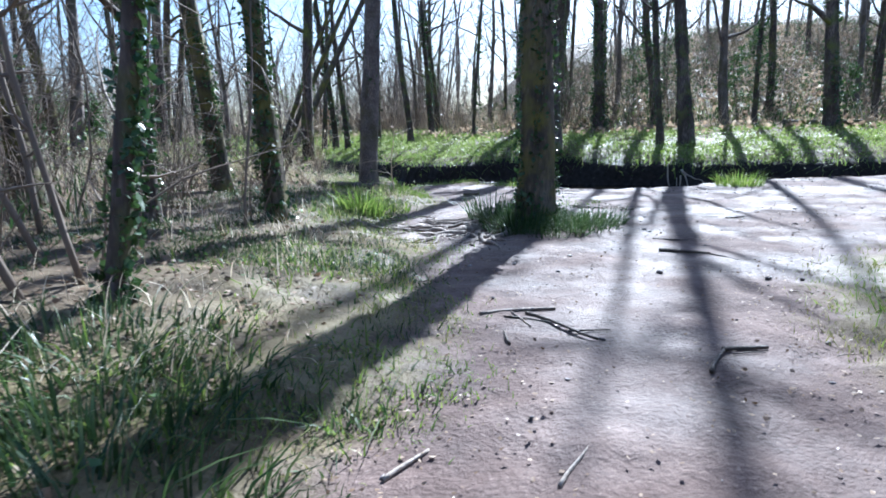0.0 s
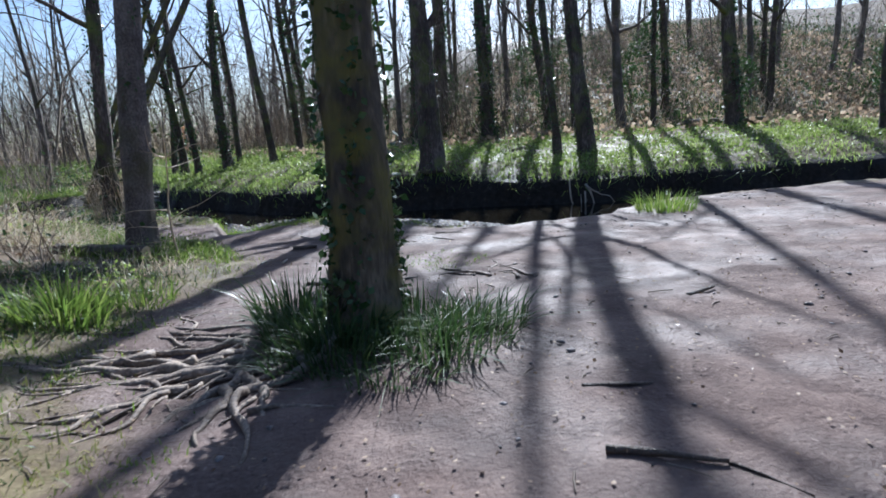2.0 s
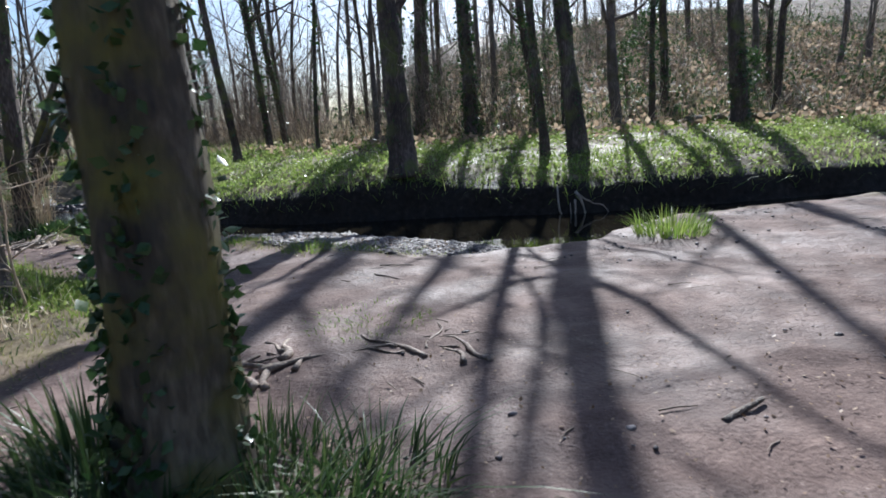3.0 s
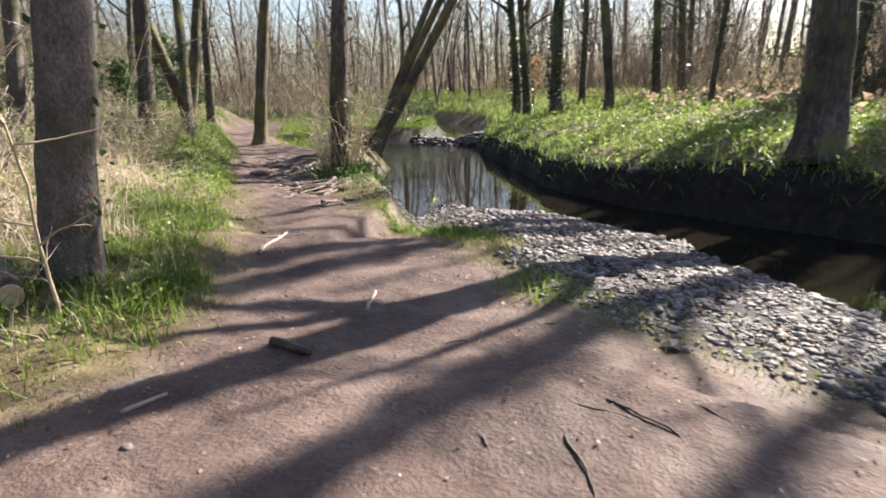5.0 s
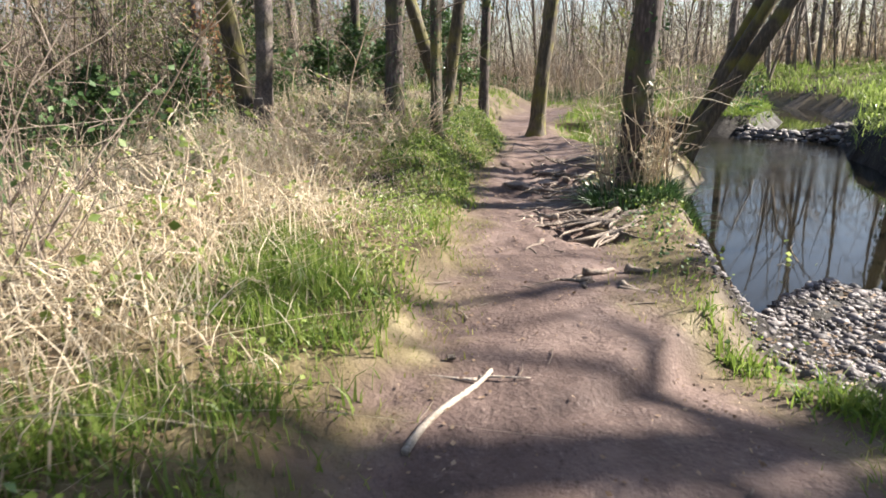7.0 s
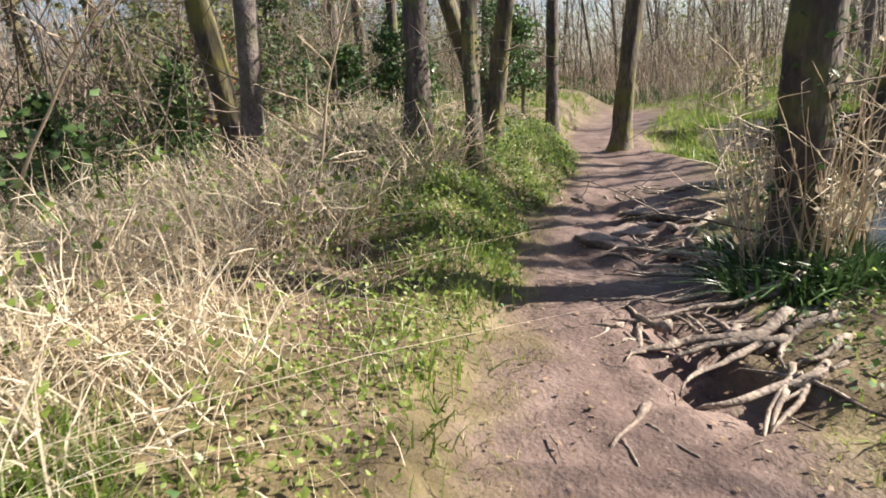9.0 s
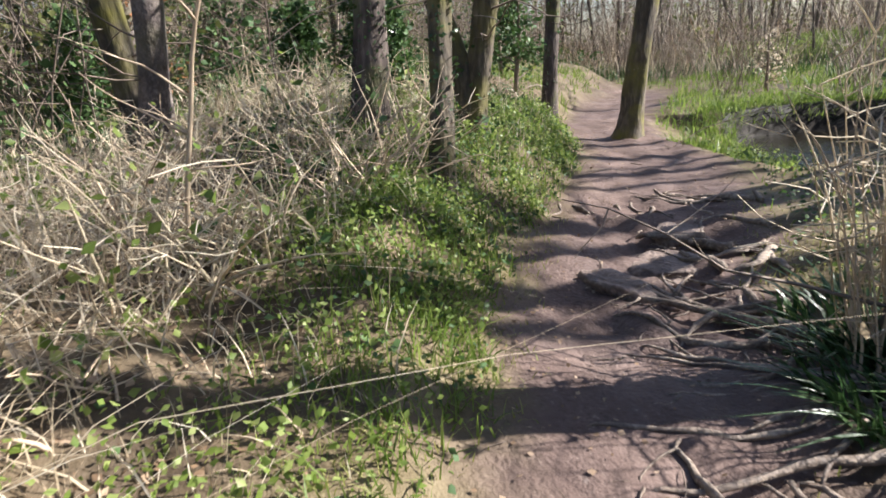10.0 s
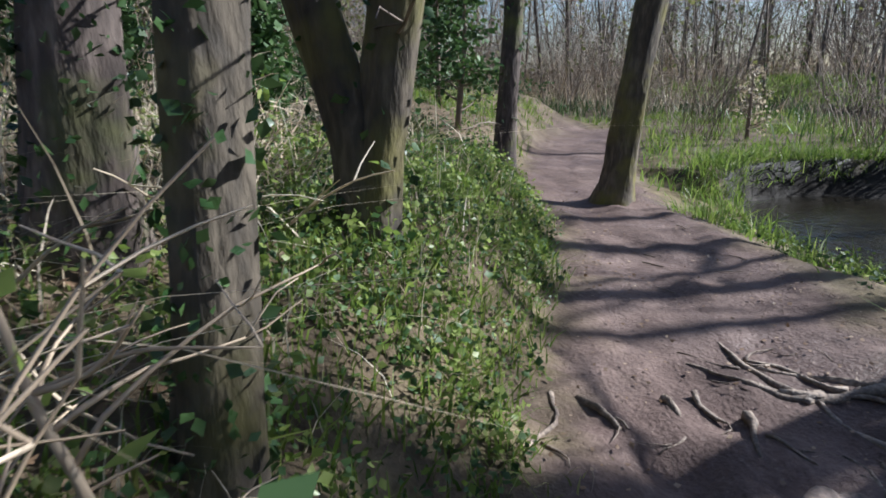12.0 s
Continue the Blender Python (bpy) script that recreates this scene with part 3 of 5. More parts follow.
make_tree(-5.89, 16.46, 0.086, 12, (-0.07, 0.07), 20, BARK_MOSSY, limbs=6, ivy=1100, leaf=0.034, ivy_top=3.2, low_twigs=5, curve=0.005, sides=20, flare=0.3, label="upright tree with pale lichen and ivy beside the path")
make_tree(-6.95, 17.33, 0.15, 12, (0.02, 0.02), 21, BARK_MOSSY, limbs=5, ivy=500, leaf=0.045, ivy_top=3, low_twigs=8, sides=20, crotch=0.45, spread=0.1, flare=0.3, curve=0.008, stems=((-0.24, -0.22, 1.0), (0.08, 0.12, 0.9)), label="mossy tree forked into two trunks above the ground")
make_tree(-10.08, 20.5, 0.12, 11, (-0.05, 0.08), 22, BARK, limbs=5, ivy=700, low_twigs=10, curve=0.008, label="slim tree at the path edge")
make_tree(-9.2, 21.3, 0.18, 12, (0.08, 0.08), 23, BARK_MOSSY, limbs=6, curve=0.006, sides=20, flare=0.6, label="mossy tree leaning towards the stream beside the path")
make_tree(-3.3, 17.45, 0.17, 13, (0.06, 0.0), 24, BARK, limbs=6, ivy=900, ivy_top=7, low_twigs=8, curve=0.008, sides=20, label="stout tree ringed by thin shoots on the stream bank")
make_tree(-4.95, 20.75, 0.135, 12, (0.5, 0.3), 25, BARK_MOSSY, limbs=2, curve=0.012, label="trunk leaning steeply over the stream")
make_tree(-5.25, 21.0, 0.115, 11, (0.42, 0.27), 26, BARK_MOSSY, limbs=2, curve=0.012, label="trunk leaning steeply over the stream")
make_tree(-5.5, 21.35, 0.1, 11, (0.36, 0.22), 27, BARK_MOSSY, limbs=4, curve=0.015, label="thinner trunk leaning over the stream")
make_tree(3.9, 18.6, 0.27, 15, (-0.03, 0.0), 28, BARK, limbs=11, twigs=80, ivy=900, ivy_top=11, low_twigs=9, sides=20, curve=0.008, label="stout dark tree on the far grassy bank")
make_tree(8.04, 18.7, 0.23, 15, (-0.01, 0.06), 29, BARK, limbs=11, twigs=80, ivy=2200, ivy_top=11, sides=18, stems=((-0.02, 0, 1.0),), label="ivy-grown tree above washed-out bank roots")
make_tree(7.3, 18.9, 0.11, 13, (-0.03, 0.02), 30, BARK, limbs=8, twigs=50, ivy=1500, ivy_top=10, label="slim ivy-grown tree on the far bank")
# Three trees added for the broad shadow bands they throw over the path.
make_tree(4.75, 27.2, 0.3, 19, (0.0, 0.0), 31, BARK, ivy=3200, ivy_top=15, leaf=0.12, limbs=10, first=8, twigs=60, label="tall ivy-clad tree added to cast shadow over the path")
make_tree(5.8, 28.4, 0.3, 19, (0.01, 0.0), 32, BARK, ivy=3200, ivy_top=15, leaf=0.12, limbs=5, first=8, twigs=60, label="tall ivy-clad tree added to cast shadow over the path")
make_tree(6.9, 24.6, 0.24, 17, (0.01, 0.0), 33, BARK, ivy=2600, ivy_top=13, leaf=0.12, limbs=9, first=7, twigs=60, label="tall ivy-clad tree added to cast shadow over the path")
FAR_TREES = [(-0.75, 26.3, 0.15), (0.07, 28.5, 0.14), (-2.45, 26.8, 0.2), (-2.5, 29.5, 0.12), (-3.7, 27.6, 0.13), (-4.4, 28.5, 0.16), (-5.4, 31, 0.14),
             (0.4, 31.6, 0.15), (9.3, 25, 0.17), (9.6, 23.4, 0.12), (13.7, 20.8, 0.26), (14, 25.3, 0.15), (16.6, 18.2, 0.18), (12, 22.5, 0.1), (1.9, 25.5, 0.07)]
for i, (x, y, r) in enumerate(FAR_TREES):
    rr = random.Random(i + 70)
    make_tree(x, y, r, rr.uniform(11, 15), (rr.uniform(-0.1, 0.05), rr.uniform(-0.04, 0.04)), 40 + i, BARK, leaf=0.1, ivy=int(r * 11000) if i % 3 else 300, ivy_top=10, limbs=7, twigs=34, low_twigs=6, label="bare woodland tree on the far bank", group="far bank trees")


# ---- plants ----
def scatter(n, box, weight, seed):
    """Places in a box kept by a weight between 0 and 1."""
    r = np.random.default_rng(seed)
    x, y = r.uniform(box[0], box[1], n), r.uniform(box[2], box[3], n)
    dw, dm, side = zones(x, y)
    w = weight(x, y, dw, dm, side > 0)
    k = r.uniform(0, 1, n) < w
    return x[k], y[k], height(x[k], y[k])


def clumpy(x, y, f=1.0):
    return np.clip(0.55 + 0.9 * rough_field(x * f + 3, y * f - 5, 0.9, 6), 0, 1)


def stuff(name, me, label, category):
    return tagged(new(name, me), label, category, kind="stuff")


def lay_grass(name, n, box, weight, seed, length, width, mat, label, lean=0.5, segs=2, spread=0.45):
    x, y, z = scatter(n, box, weight, seed)
    r = np.random.default_rng(seed + 1)
    L = length * np.clip(r.lognormal(0, spread, len(x)), 0.2, 1.9)
    stuff(name, blades(name, x, y, z, L, width * r.uniform(0.6, 1.4, len(x)), mat, seed + 2, lean, segs), label, "grass")


def left_verge(x, y, dw, dm, fs):
    return (~fs) * (dw > 0.15) * sstep(0.0, 0.25, dm) * (1 - sstep(0.7, 2.2, dm)) * clumpy(x, y, 1.3) ** 1.5 * np.where(stream_side(x, y), 0.12 * (dm < 0.6), 1.0) * (0.3 + 0.7 * sstep(9, 11, y)) * (1 - (x > -1.2) * (y > 13.9) * 0.8)


lay_grass("grass", 230000, (-11, 4.5, 0.5, 24), left_verge, 101, 0.1, 0.011, GRASS, "fresh green grass along the path edge", 0.85)
lay_grass("grass", 60000, (-3.2, 0.6, 10.5, 15), lambda x, y, dw, dm, fs: (~fs) * sstep(0.1, 0.4, dm) * (1 - sstep(1.0, 1.9, dm)) * clumpy(x, y, 1.6) ** 3, 104, 0.12, 0.012, GRASS, "long bright green grass tufts beside the path", 0.75)
lay_grass("short_grass", 170000, (-6, 5, 0.5, 19), lambda x, y, dw, dm, fs: (~fs) * (dw > 0.2) * sstep(-0.3, 0.05, dm) * (1 - sstep(0.3, 0.9, dm)) * clumpy(x, y, 1.4), 107, 0.045, 0.007, material("worn_grass", [(0.12, 0.15, 0.035), (0.25, 0.26, 0.07), (0.42, 0.38, 0.15)], 1.2, (0.5, 0.7), 0.0, translucent=0.4, island=True), "short worn yellow-green grass at the path edge", 0.8)
lay_grass("verge_grass", 60000, (-13, 1.5, 13, 31), lambda x, y, dw, dm, fs: (~fs) * (dw > 0.02) * np.where(x > -1.6, (dm < 0.62) * (x * 0.75 + y > 14.1) * (x < 1.4), dw < 0.9) * sstep(-0.05, 0.15, dm) * clumpy(x, y, 1.0), 110, 0.07, 0.01, GRASS, "grass on the narrow strip between path and stream", 0.6)
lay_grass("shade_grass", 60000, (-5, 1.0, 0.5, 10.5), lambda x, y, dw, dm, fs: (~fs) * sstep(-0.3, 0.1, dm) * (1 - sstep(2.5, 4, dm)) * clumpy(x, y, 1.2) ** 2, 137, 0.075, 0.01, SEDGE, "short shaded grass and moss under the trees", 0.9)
lay_grass("worn_shade_grass", 50000, (-2, 1.6, 0.5, 9.5), lambda x, y, dw, dm, fs: (~fs) * sstep(-0.55, -0.1, dm) * (1 - sstep(0.6, 1.3, dm)) * clumpy(x + 4, y, 1.5) ** 2, 138, 0.035, 0.008, GRASS, "thin yellow-green grass at the mud edge", 0.9)
lay_grass("bend_grass", 30000, (-17, -6.5, 21, 40), lambda x, y, dw, dm, fs: (~fs) * (dw > 0.03) * sstep(0.05, 0.3, dm) * clumpy(x, y, 0.8), 139, 0.2, 0.018, GRASS, "rough grass on the bank where the stream bends", 0.8)
lay_grass("bank_plants", 190000, (-7, 18, 14, 34), lambda x, y, dw, dm, fs: fs * sstep(0.15, 0.5, dw) * (1 - sstep(7, 15, dw)) * clumpy(x, y, 0.7), 113, 0.1, 0.025, GARLIC, "low bright green leaves on the far bank", 0.9)
lay_grass("upstream_bank_plants", 60000, (-26, 1, 27, 50), lambda x, y, dw, dm, fs: fs * sstep(0.05, 0.3, dw) * clumpy(x, y, 0.6), 114, 0.28, 0.04, GARLIC, "low green plants on the bank upstream", 0.9)
lay_grass("bank_overhang", 30000, (-12, -6, 23, 31), lambda x, y, dw, dm, fs: (~fs) * (dw > 0.04) * (dw < 0.7), 117, 0.2, 0.014, GRASS, "grass hanging over the bank where the stream bends", 1.2)
lay_grass("bank_overhang", 34000, (-7, 14, 14, 30), lambda x, y, dw, dm, fs: fs * (dw > 0.06) * (dw < 0.4), 116, 0.24, 0.014, GARLIC, "grass hanging over the far bank edge", 1.3)
lay_grass("hillside_plants", 80000, (-16, 40, 18, 60), lambda x, y, dw, dm, fs: fs * sstep(4, 8, dw) * clumpy(x, y, 0.5) * 0.8, 119, 0.3, 0.06, HOLLY, "sparse evergreen leaves on the wooded hillside", 0.9)


def straw_zone(x, y, dw, dm, fs):
    return (~fs) * (x < -0.6) * sstep(0.7, 1.5, dm) * (1 - sstep(3.4, 6.0, dm)) * sstep(10.6, 12, y) * (0.25 + 0.75 * clumpy(x, y, 0.5)) * (1 - 0.75 * sstep(16.6, 17.8, y)) * ~stream_side(x, y)


lay_grass("dry_grass", 16000, (-9, 0.6, 10, 21), lambda x, y, dw, dm, fs: (~fs) * (x < 0.5) * ~stream_side(x, y) * sstep(0.2, 0.6, dm) * (1 - sstep(1.0, 2.0, dm)), 135, 0.17, 0.006, STRAW, "dead stems mixed into the green verge", 0.9, 3)
lay_grass("dry_grass", 52000, (-12, 0, 10, 20), straw_zone, 122, 0.34, 0.008, STRAW, "matted pale dry grass and dead stems", 1.7, 3, 0.5)
lay_grass("dry_grass", 14000, (-7, 0.5, 0.5, 10.5), lambda x, y, dw, dm, fs: (~fs) * sstep(0.3, 0.8, dm) * 0.45 * clumpy(x, y), 126, 0.16, 0.007, STRAW, "thin dead grass on the woodland floor", 1.1, 3)
lay_grass("far_undergrowth", 90000, (-34, 4, -2, 50), lambda x, y, dw, dm, fs: (~fs) * sstep(2.2, 5, dm) * (dw > 0.6) * clumpy(x, y, 0.5) * 0.7, 129, 0.42, 0.03, HOLLY, "green woodland undergrowth", 0.7)
lay_grass("far_dead_undergrowth", 60000, (-40, 10, -2, 60), lambda x, y, dw, dm, fs: sstep(3.0, 6, np.where(fs, dw - 4, dm)) * (dw > 0.5) * clumpy(x, y, 0.6) * 0.8, 132, 0.7, 0.014, STRAW, "dead brown stems in the undergrowth", 0.6, 3)


def lay_leaves(name, n, box, weight, seed, size, mat, label, category, lift=(0.0, 0.02), flat=0.75):
    x, y, z = scatter(n, box, weight, seed)
    r = np.random.default_rng(seed + 3)
    c = np.stack([x, y, z + 0.006 + r.uniform(*lift, len(x))], 1)
    stuff(name, random_leaves(name, c, size, mat, seed + 4, flat), label, category)


lay_leaves("leaf_litter", 60000, (-12, 4, 0.5, 22), lambda x, y, dw, dm, fs: (~fs) * (dw > 0.3) * sstep(0.2, 0.9, dm) * 0.9, 141, 0.042, LITTER, "brown fallen leaves on the woodland floor", "leaf litter")
lay_leaves("leaf_litter", 70000, (-10, 9, 0.5, 22), lambda x, y, dw, dm, fs: (~fs) * (dw > 0.3) * (dm < 0) * (0.14 + 0.4 * (dm > -0.5) + 0.4 * (y < 9) * clumpy(x, y, 1.1)), 145, 0.024, LITTER, "scattered leaf scraps on trodden earth", "leaf litter")
lay_leaves("ground_ivy", 80000, (-12, 1, 0.5, 22), lambda x, y, dw, dm, fs: (~fs) * (dw > 0.3) * sstep(0.0, 0.25, dm) * (1 - sstep(2.5, 6, dm)) * np.where(y > 15.2, 0.3 + 0.7 * clumpy(x, y, 0.9), 0.12 * clumpy(x, y, 0.7) ** 2) * ~(stream_side(x, y) & (dm > 0.5)), 149, 0.04, HOLLY, "dark green ground ivy and celandine leaves", "ground plants", (0.0, 0.13), 0.5)
def tree_verge(x, y, dw, dm, fs):
    return (~fs) * ~stream_side(x, y) * sstep(0.0, 0.18, dm) * (1 - sstep(2.2, 3.4, dm)) * sstep(14.6, 15.8, y)


lay_leaves("verge_ivy", 46000, (-9, -3.2, 14.6, 20.5), lambda x, y, dw, dm, fs: tree_verge(x, y, dw, dm, fs) * clumpy(x, y, 1.4) ** 2 * sstep(15.4, 16.2, y), 171, 0.032, HOLLY, "dark green ivy and celandine under the path-side trees", "ground plants", (0.0, 0.09), 0.4)
lay_leaves("verge_leaves", 34000, (-9, -3.2, 14.6, 20.5), lambda x, y, dw, dm, fs: tree_verge(x, y, dw, dm, fs) * clumpy(x + 5, y, 1.2) ** 2, 173, 0.03, GARLIC, "small bright leaves under the path-side trees", "ground plants", (0.02, 0.18), 0.3)
lay_grass("verge_blades", 70000, (-9, -3.2, 14.6, 20.5), lambda x, y, dw, dm, fs: tree_verge(x, y, dw, dm, fs) * (1 - sstep(0.8, 1.6, dm)) * clumpy(x, y + 7, 1.3), 175, 0.11, 0.009, GRASS, "thin green grass under the path-side trees", 0.8)
lay_leaves("light_ground_leaves", 190000, (-9, 1, 9, 22), lambda x, y, dw, dm, fs: (~fs) * (dw > 0.3) * sstep(0.1, 0.4, dm) * (1 - sstep(0.7, 1.5, dm)) * clumpy(x + 9, y, 1.1) * (0.3 + 0.5 * sstep(13, 15, y)) * np.where(stream_side(x, y), 0.25 * (dm < 0.6), 1.0), 153, 0.033, GARLIC, "small light green leaves beside the path", "ground plants", (0.01, 0.2), 0.35)
lay_leaves("bank_leaves", 70000, (-7, 16, 14, 32), lambda x, y, dw, dm, fs: fs * sstep(0.2, 0.5, dw) * (1 - sstep(5, 10, dw)) * clumpy(x, y, 0.9), 157, 0.065, GARLIC, "carpet of light green leaves on the far bank", "ground plants", (0.02, 0.15), 0.45)


def make_tuft(x, y, n, length, width, mat, spread, seed, label, lean=0.45):
    lean = lean * 1.5
    r = np.random.default_rng(seed)
    a, d = r.uniform(0, 6.283, n), spread * np.sqrt(r.uniform(0, 1, n))
    px, py = d * np.cos(a), d * np.sin(a)
    z0 = h(x, y)
    pz = height(px + x, py + y) - z0
    ob = new("grass_tuft")
    me = blades("blade", px, py, pz, length * r.uniform(0.3, 1.25, n), width * r.uniform(0.5, 1.2, n), mat, seed, lean, 3)
    part("blade", me, None, ob, kind="stuff")
    ob.location = (x, y, z0)
    tagged(ob, label, "grass tuft", "grass tufts")


make_tuft(6.3, 11.75, 420, 0.3, 0.014, GRASS, 0.42, 1, "bright green grass tuft on the muddy shore", 0.4)
make_tuft(-0.6, 8.6, 300, 0.34, 0.018, GRASS, 0.32, 2, "bright green strap-leaved tuft under the trees", 0.5)
make_tuft(-0.2, 9.2, 160, 0.22, 0.014, GRASS, 0.3, 3, "small green tuft at the mud edge", 0.5)
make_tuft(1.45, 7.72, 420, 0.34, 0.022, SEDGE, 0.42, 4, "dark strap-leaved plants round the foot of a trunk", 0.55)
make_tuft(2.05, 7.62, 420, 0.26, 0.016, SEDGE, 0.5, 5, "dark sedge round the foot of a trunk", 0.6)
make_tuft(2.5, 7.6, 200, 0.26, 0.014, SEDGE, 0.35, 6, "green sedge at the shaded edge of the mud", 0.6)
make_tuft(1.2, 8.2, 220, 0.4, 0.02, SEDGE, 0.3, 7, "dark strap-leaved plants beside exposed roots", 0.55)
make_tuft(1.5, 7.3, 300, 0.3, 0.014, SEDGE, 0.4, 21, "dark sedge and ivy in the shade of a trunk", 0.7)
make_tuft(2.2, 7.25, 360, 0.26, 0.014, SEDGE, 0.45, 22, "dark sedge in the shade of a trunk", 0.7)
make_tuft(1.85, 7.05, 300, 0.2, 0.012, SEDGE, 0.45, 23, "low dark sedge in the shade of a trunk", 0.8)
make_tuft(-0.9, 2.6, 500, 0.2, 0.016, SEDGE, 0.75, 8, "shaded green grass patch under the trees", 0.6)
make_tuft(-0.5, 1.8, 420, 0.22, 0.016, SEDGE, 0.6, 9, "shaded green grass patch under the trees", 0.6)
make_tuft(2.0, 13.0, 260, 0.14, 0.01, GRASS, 0.32, 10, "small grass tuft at the edge of the gravel", 0.6)
make_tuft(2.6, 12.75, 140, 0.1, 0.009, GRASS, 0.25, 11, "small grass tuft at the edge of the gravel", 0.6)
make_tuft(0.9, 14.1, 200, 0.13, 0.01, GRASS, 0.35, 12, "small grass tuft at the edge of the gravel", 0.6)
make_tuft(2.6, 9.75, 500, 0.05, 0.008, GRASS, 0.5, 13, "thin mossy grass patch on the trodden earth", 0.9)
make_tuft(3.7, 4.0, 500, 0.06, 0.008, GRASS, 0.7, 14, "thin yellowing grass patch on the trodden earth", 0.9)
make_tuft(-8.4, 21.9, 260, 0.2, 0.012, GRASS, 0.4, 15, "grass tuft on the stream bank beside a leaning tree", 0.6)
make_tuft(-7.9, 22.0, 200, 0.2, 0.012, GRASS, 0.3, 16, "grass tuft overhanging the stream", 0.7)
make_tuft(-6.8, 21.2, 200, 0.16, 0.012, GRASS, 0.35, 17, "grass tuft overhanging the stream", 0.7)


def make_bramble(x, y, n, spread, tall, seed, mat, label, leaves=0, leaf_mat=None, name="bramble", out=0.9, steps=7):
    """A bundle of thin arching stems with side twigs, and perhaps leaves."""
    rnd = random.Random(seed)
    root = new(name)
    root.location = (x, y, h(x, y) - 0.02)
    root.empty_display_size = 0.2
    tagged(root, label, "shrub")
    pts = []
    mass = Geo()
    for i in range(n):
        g = mass if name == "thicket" else Geo()
        a, d = rnd.uniform(0, 6.283), spread * math.sqrt(rnd.random())
        s = Vector((d * math.cos(a), d * math.sin(a), -0.02))
        way = Vector((rnd.gauss(0, out * 0.6), rnd.gauss(0, out * 0.6), 1))
        L = tall * rnd.uniform(0.5, 1.25)
        sp = grow(s, way, L, steps, 0.1, rnd, -0.05 * out)
        g.tube(sp, taper(rnd.uniform(0.004, 0.011), 0.0025, len(sp)), 3, False)
        for _ in range(3):
            k = rnd.choice(sp[2:])
            tp = grow(k, (rnd.gauss(0, 1), rnd.gauss(0, 1), rnd.gauss(0.3, 0.6)), L * rnd.uniform(0.15, 0.45), 3, 0.2, rnd)
            g.tube(tp, taper(0.0045, 0.002, 4), 3, False)
            pts += tp[1:]
        pts += sp[2:]
        if g is not mass:
            part("stem", g, mat, root)
    if mass.v:
        part("brushwood", mass, mat, root, kind="stuff")
    if leaves:
        c = np.array([tuple(rnd.choice(pts) + Vector((rnd.gauss(0, 0.03), rnd.gauss(0, 0.03), rnd.gauss(0, 0.03)))) for _ in range(leaves)])
        part("leaf", random_leaves("leaf", c, 0.06, leaf_mat, seed), None, root, kind="stuff")
    return root


# brambles and dead stems beside the path
_b = random.Random(77)
for i in range(60):
    while True:
        bx, by = _b.uniform(-9.5, -1.0), _b.uniform(11.5, 17.6)
        dmv = float(zones(np.array([bx]), np.array([by]))[1][0])
        if 1.15 < dmv < 4.5 and not (bx > -2.2 and by < 12.4):
            break
    make_bramble(bx, by, _b.randint(8, 18), 0.3, _b.uniform(0.35, 0.8), 300 + i, STRAW if i % 3 else SHOOT,
                 "tangle of pale dead bramble stems", 60 if i % 2 else 20, GARLIC, out=1.1)
make_bramble(-5.6, 15.75, 44, 0.3, 0.75, 400, SHOOT, "sunlit heap of broken dead bramble stems beside trees", 40, HOLLY, out=1.3)
make_bramble(-5.3, 15.2, 24, 0.35, 0.5, 401, STRAW, "sunlit heap of dead stems beside the path", 30, HOLLY, out=1.3)
make_bramble(-6.9, 15.7, 28, 0.4, 0.6, 402, STRAW, "heap of dead stems under the trees", 60, HOLLY, out=1.2)
# shoots round the stout tree on the bank
for k in range(7):
    a = k * 0.9
    make_bramble(-3.25 + 0.27 * math.cos(a), 17.5 + 0.27 * math.sin(a), 13, 0.16, 1.25, 410 + k, SHOOT if k % 2 else STRAW, "thin upright pale shoots from the tree stool", 12, STRAW, "shoots", 0.28)
make_tuft(-3.05, 17.15, 500, 0.22, 0.03, IVY, 0.5, 31, "dark ivy mound at the foot of a stout tree", 0.8)
make_tuft(-2.8, 17.45, 400, 0.2, 0.03, IVY, 0.45, 32, "dark ivy mound at the foot of a stout tree", 0.8)
make_tuft(-3.55, 17.5, 300, 0.2, 0.03, IVY, 0.4, 33, "dark ivy mound at the foot of a stout tree", 0.8)
# undergrowth at the wood edge on the other side
for i in range(26):
    bx, by = _b.uniform(-6.5, -1.4), _b.uniform(2.5, 12.0)
    if float(zones(np.array([bx]), np.array([by]))[1][0]) > 1.2:
        make_bramble(bx, by, 14, 0.3, _b.uniform(0.7, 1.6), 430 + i, TWIG, "thin bare undergrowth stems in shade", 14, HOLLY, out=0.6)


# ---- background wood, one of each kind and its repeats ----
def keepout(x, y):
    dw, dm, side = (float(v[0]) for v in zones(np.array([x]), np.array([y])))
    if dw < 0.8 or dm < 2.6:
        return True
    if side <= 0 and -7 < x and y > 9.5 and dm < 4.2:
        return True
    return side > 0 and dw < 6.5


def repeat(kinds, places, seed, smin=0.8, smax=1.25):
    rnd = random.Random(seed)
    for i, (x, y) in enumerate(places):
        ob = kinds[i % len(kinds)]
        sc = rnd.uniform(smin, smax)
        m = pose(x, y, h(x, y) - 0.05, rnd.uniform(-4, 4), rnd.uniform(-4, 4), rnd.uniform(0, 360)) @ Matrix.Diagonal((sc, sc, sc, 1))
        c = copy_thing(ob, m)
        c.scale = (sc, sc, sc)


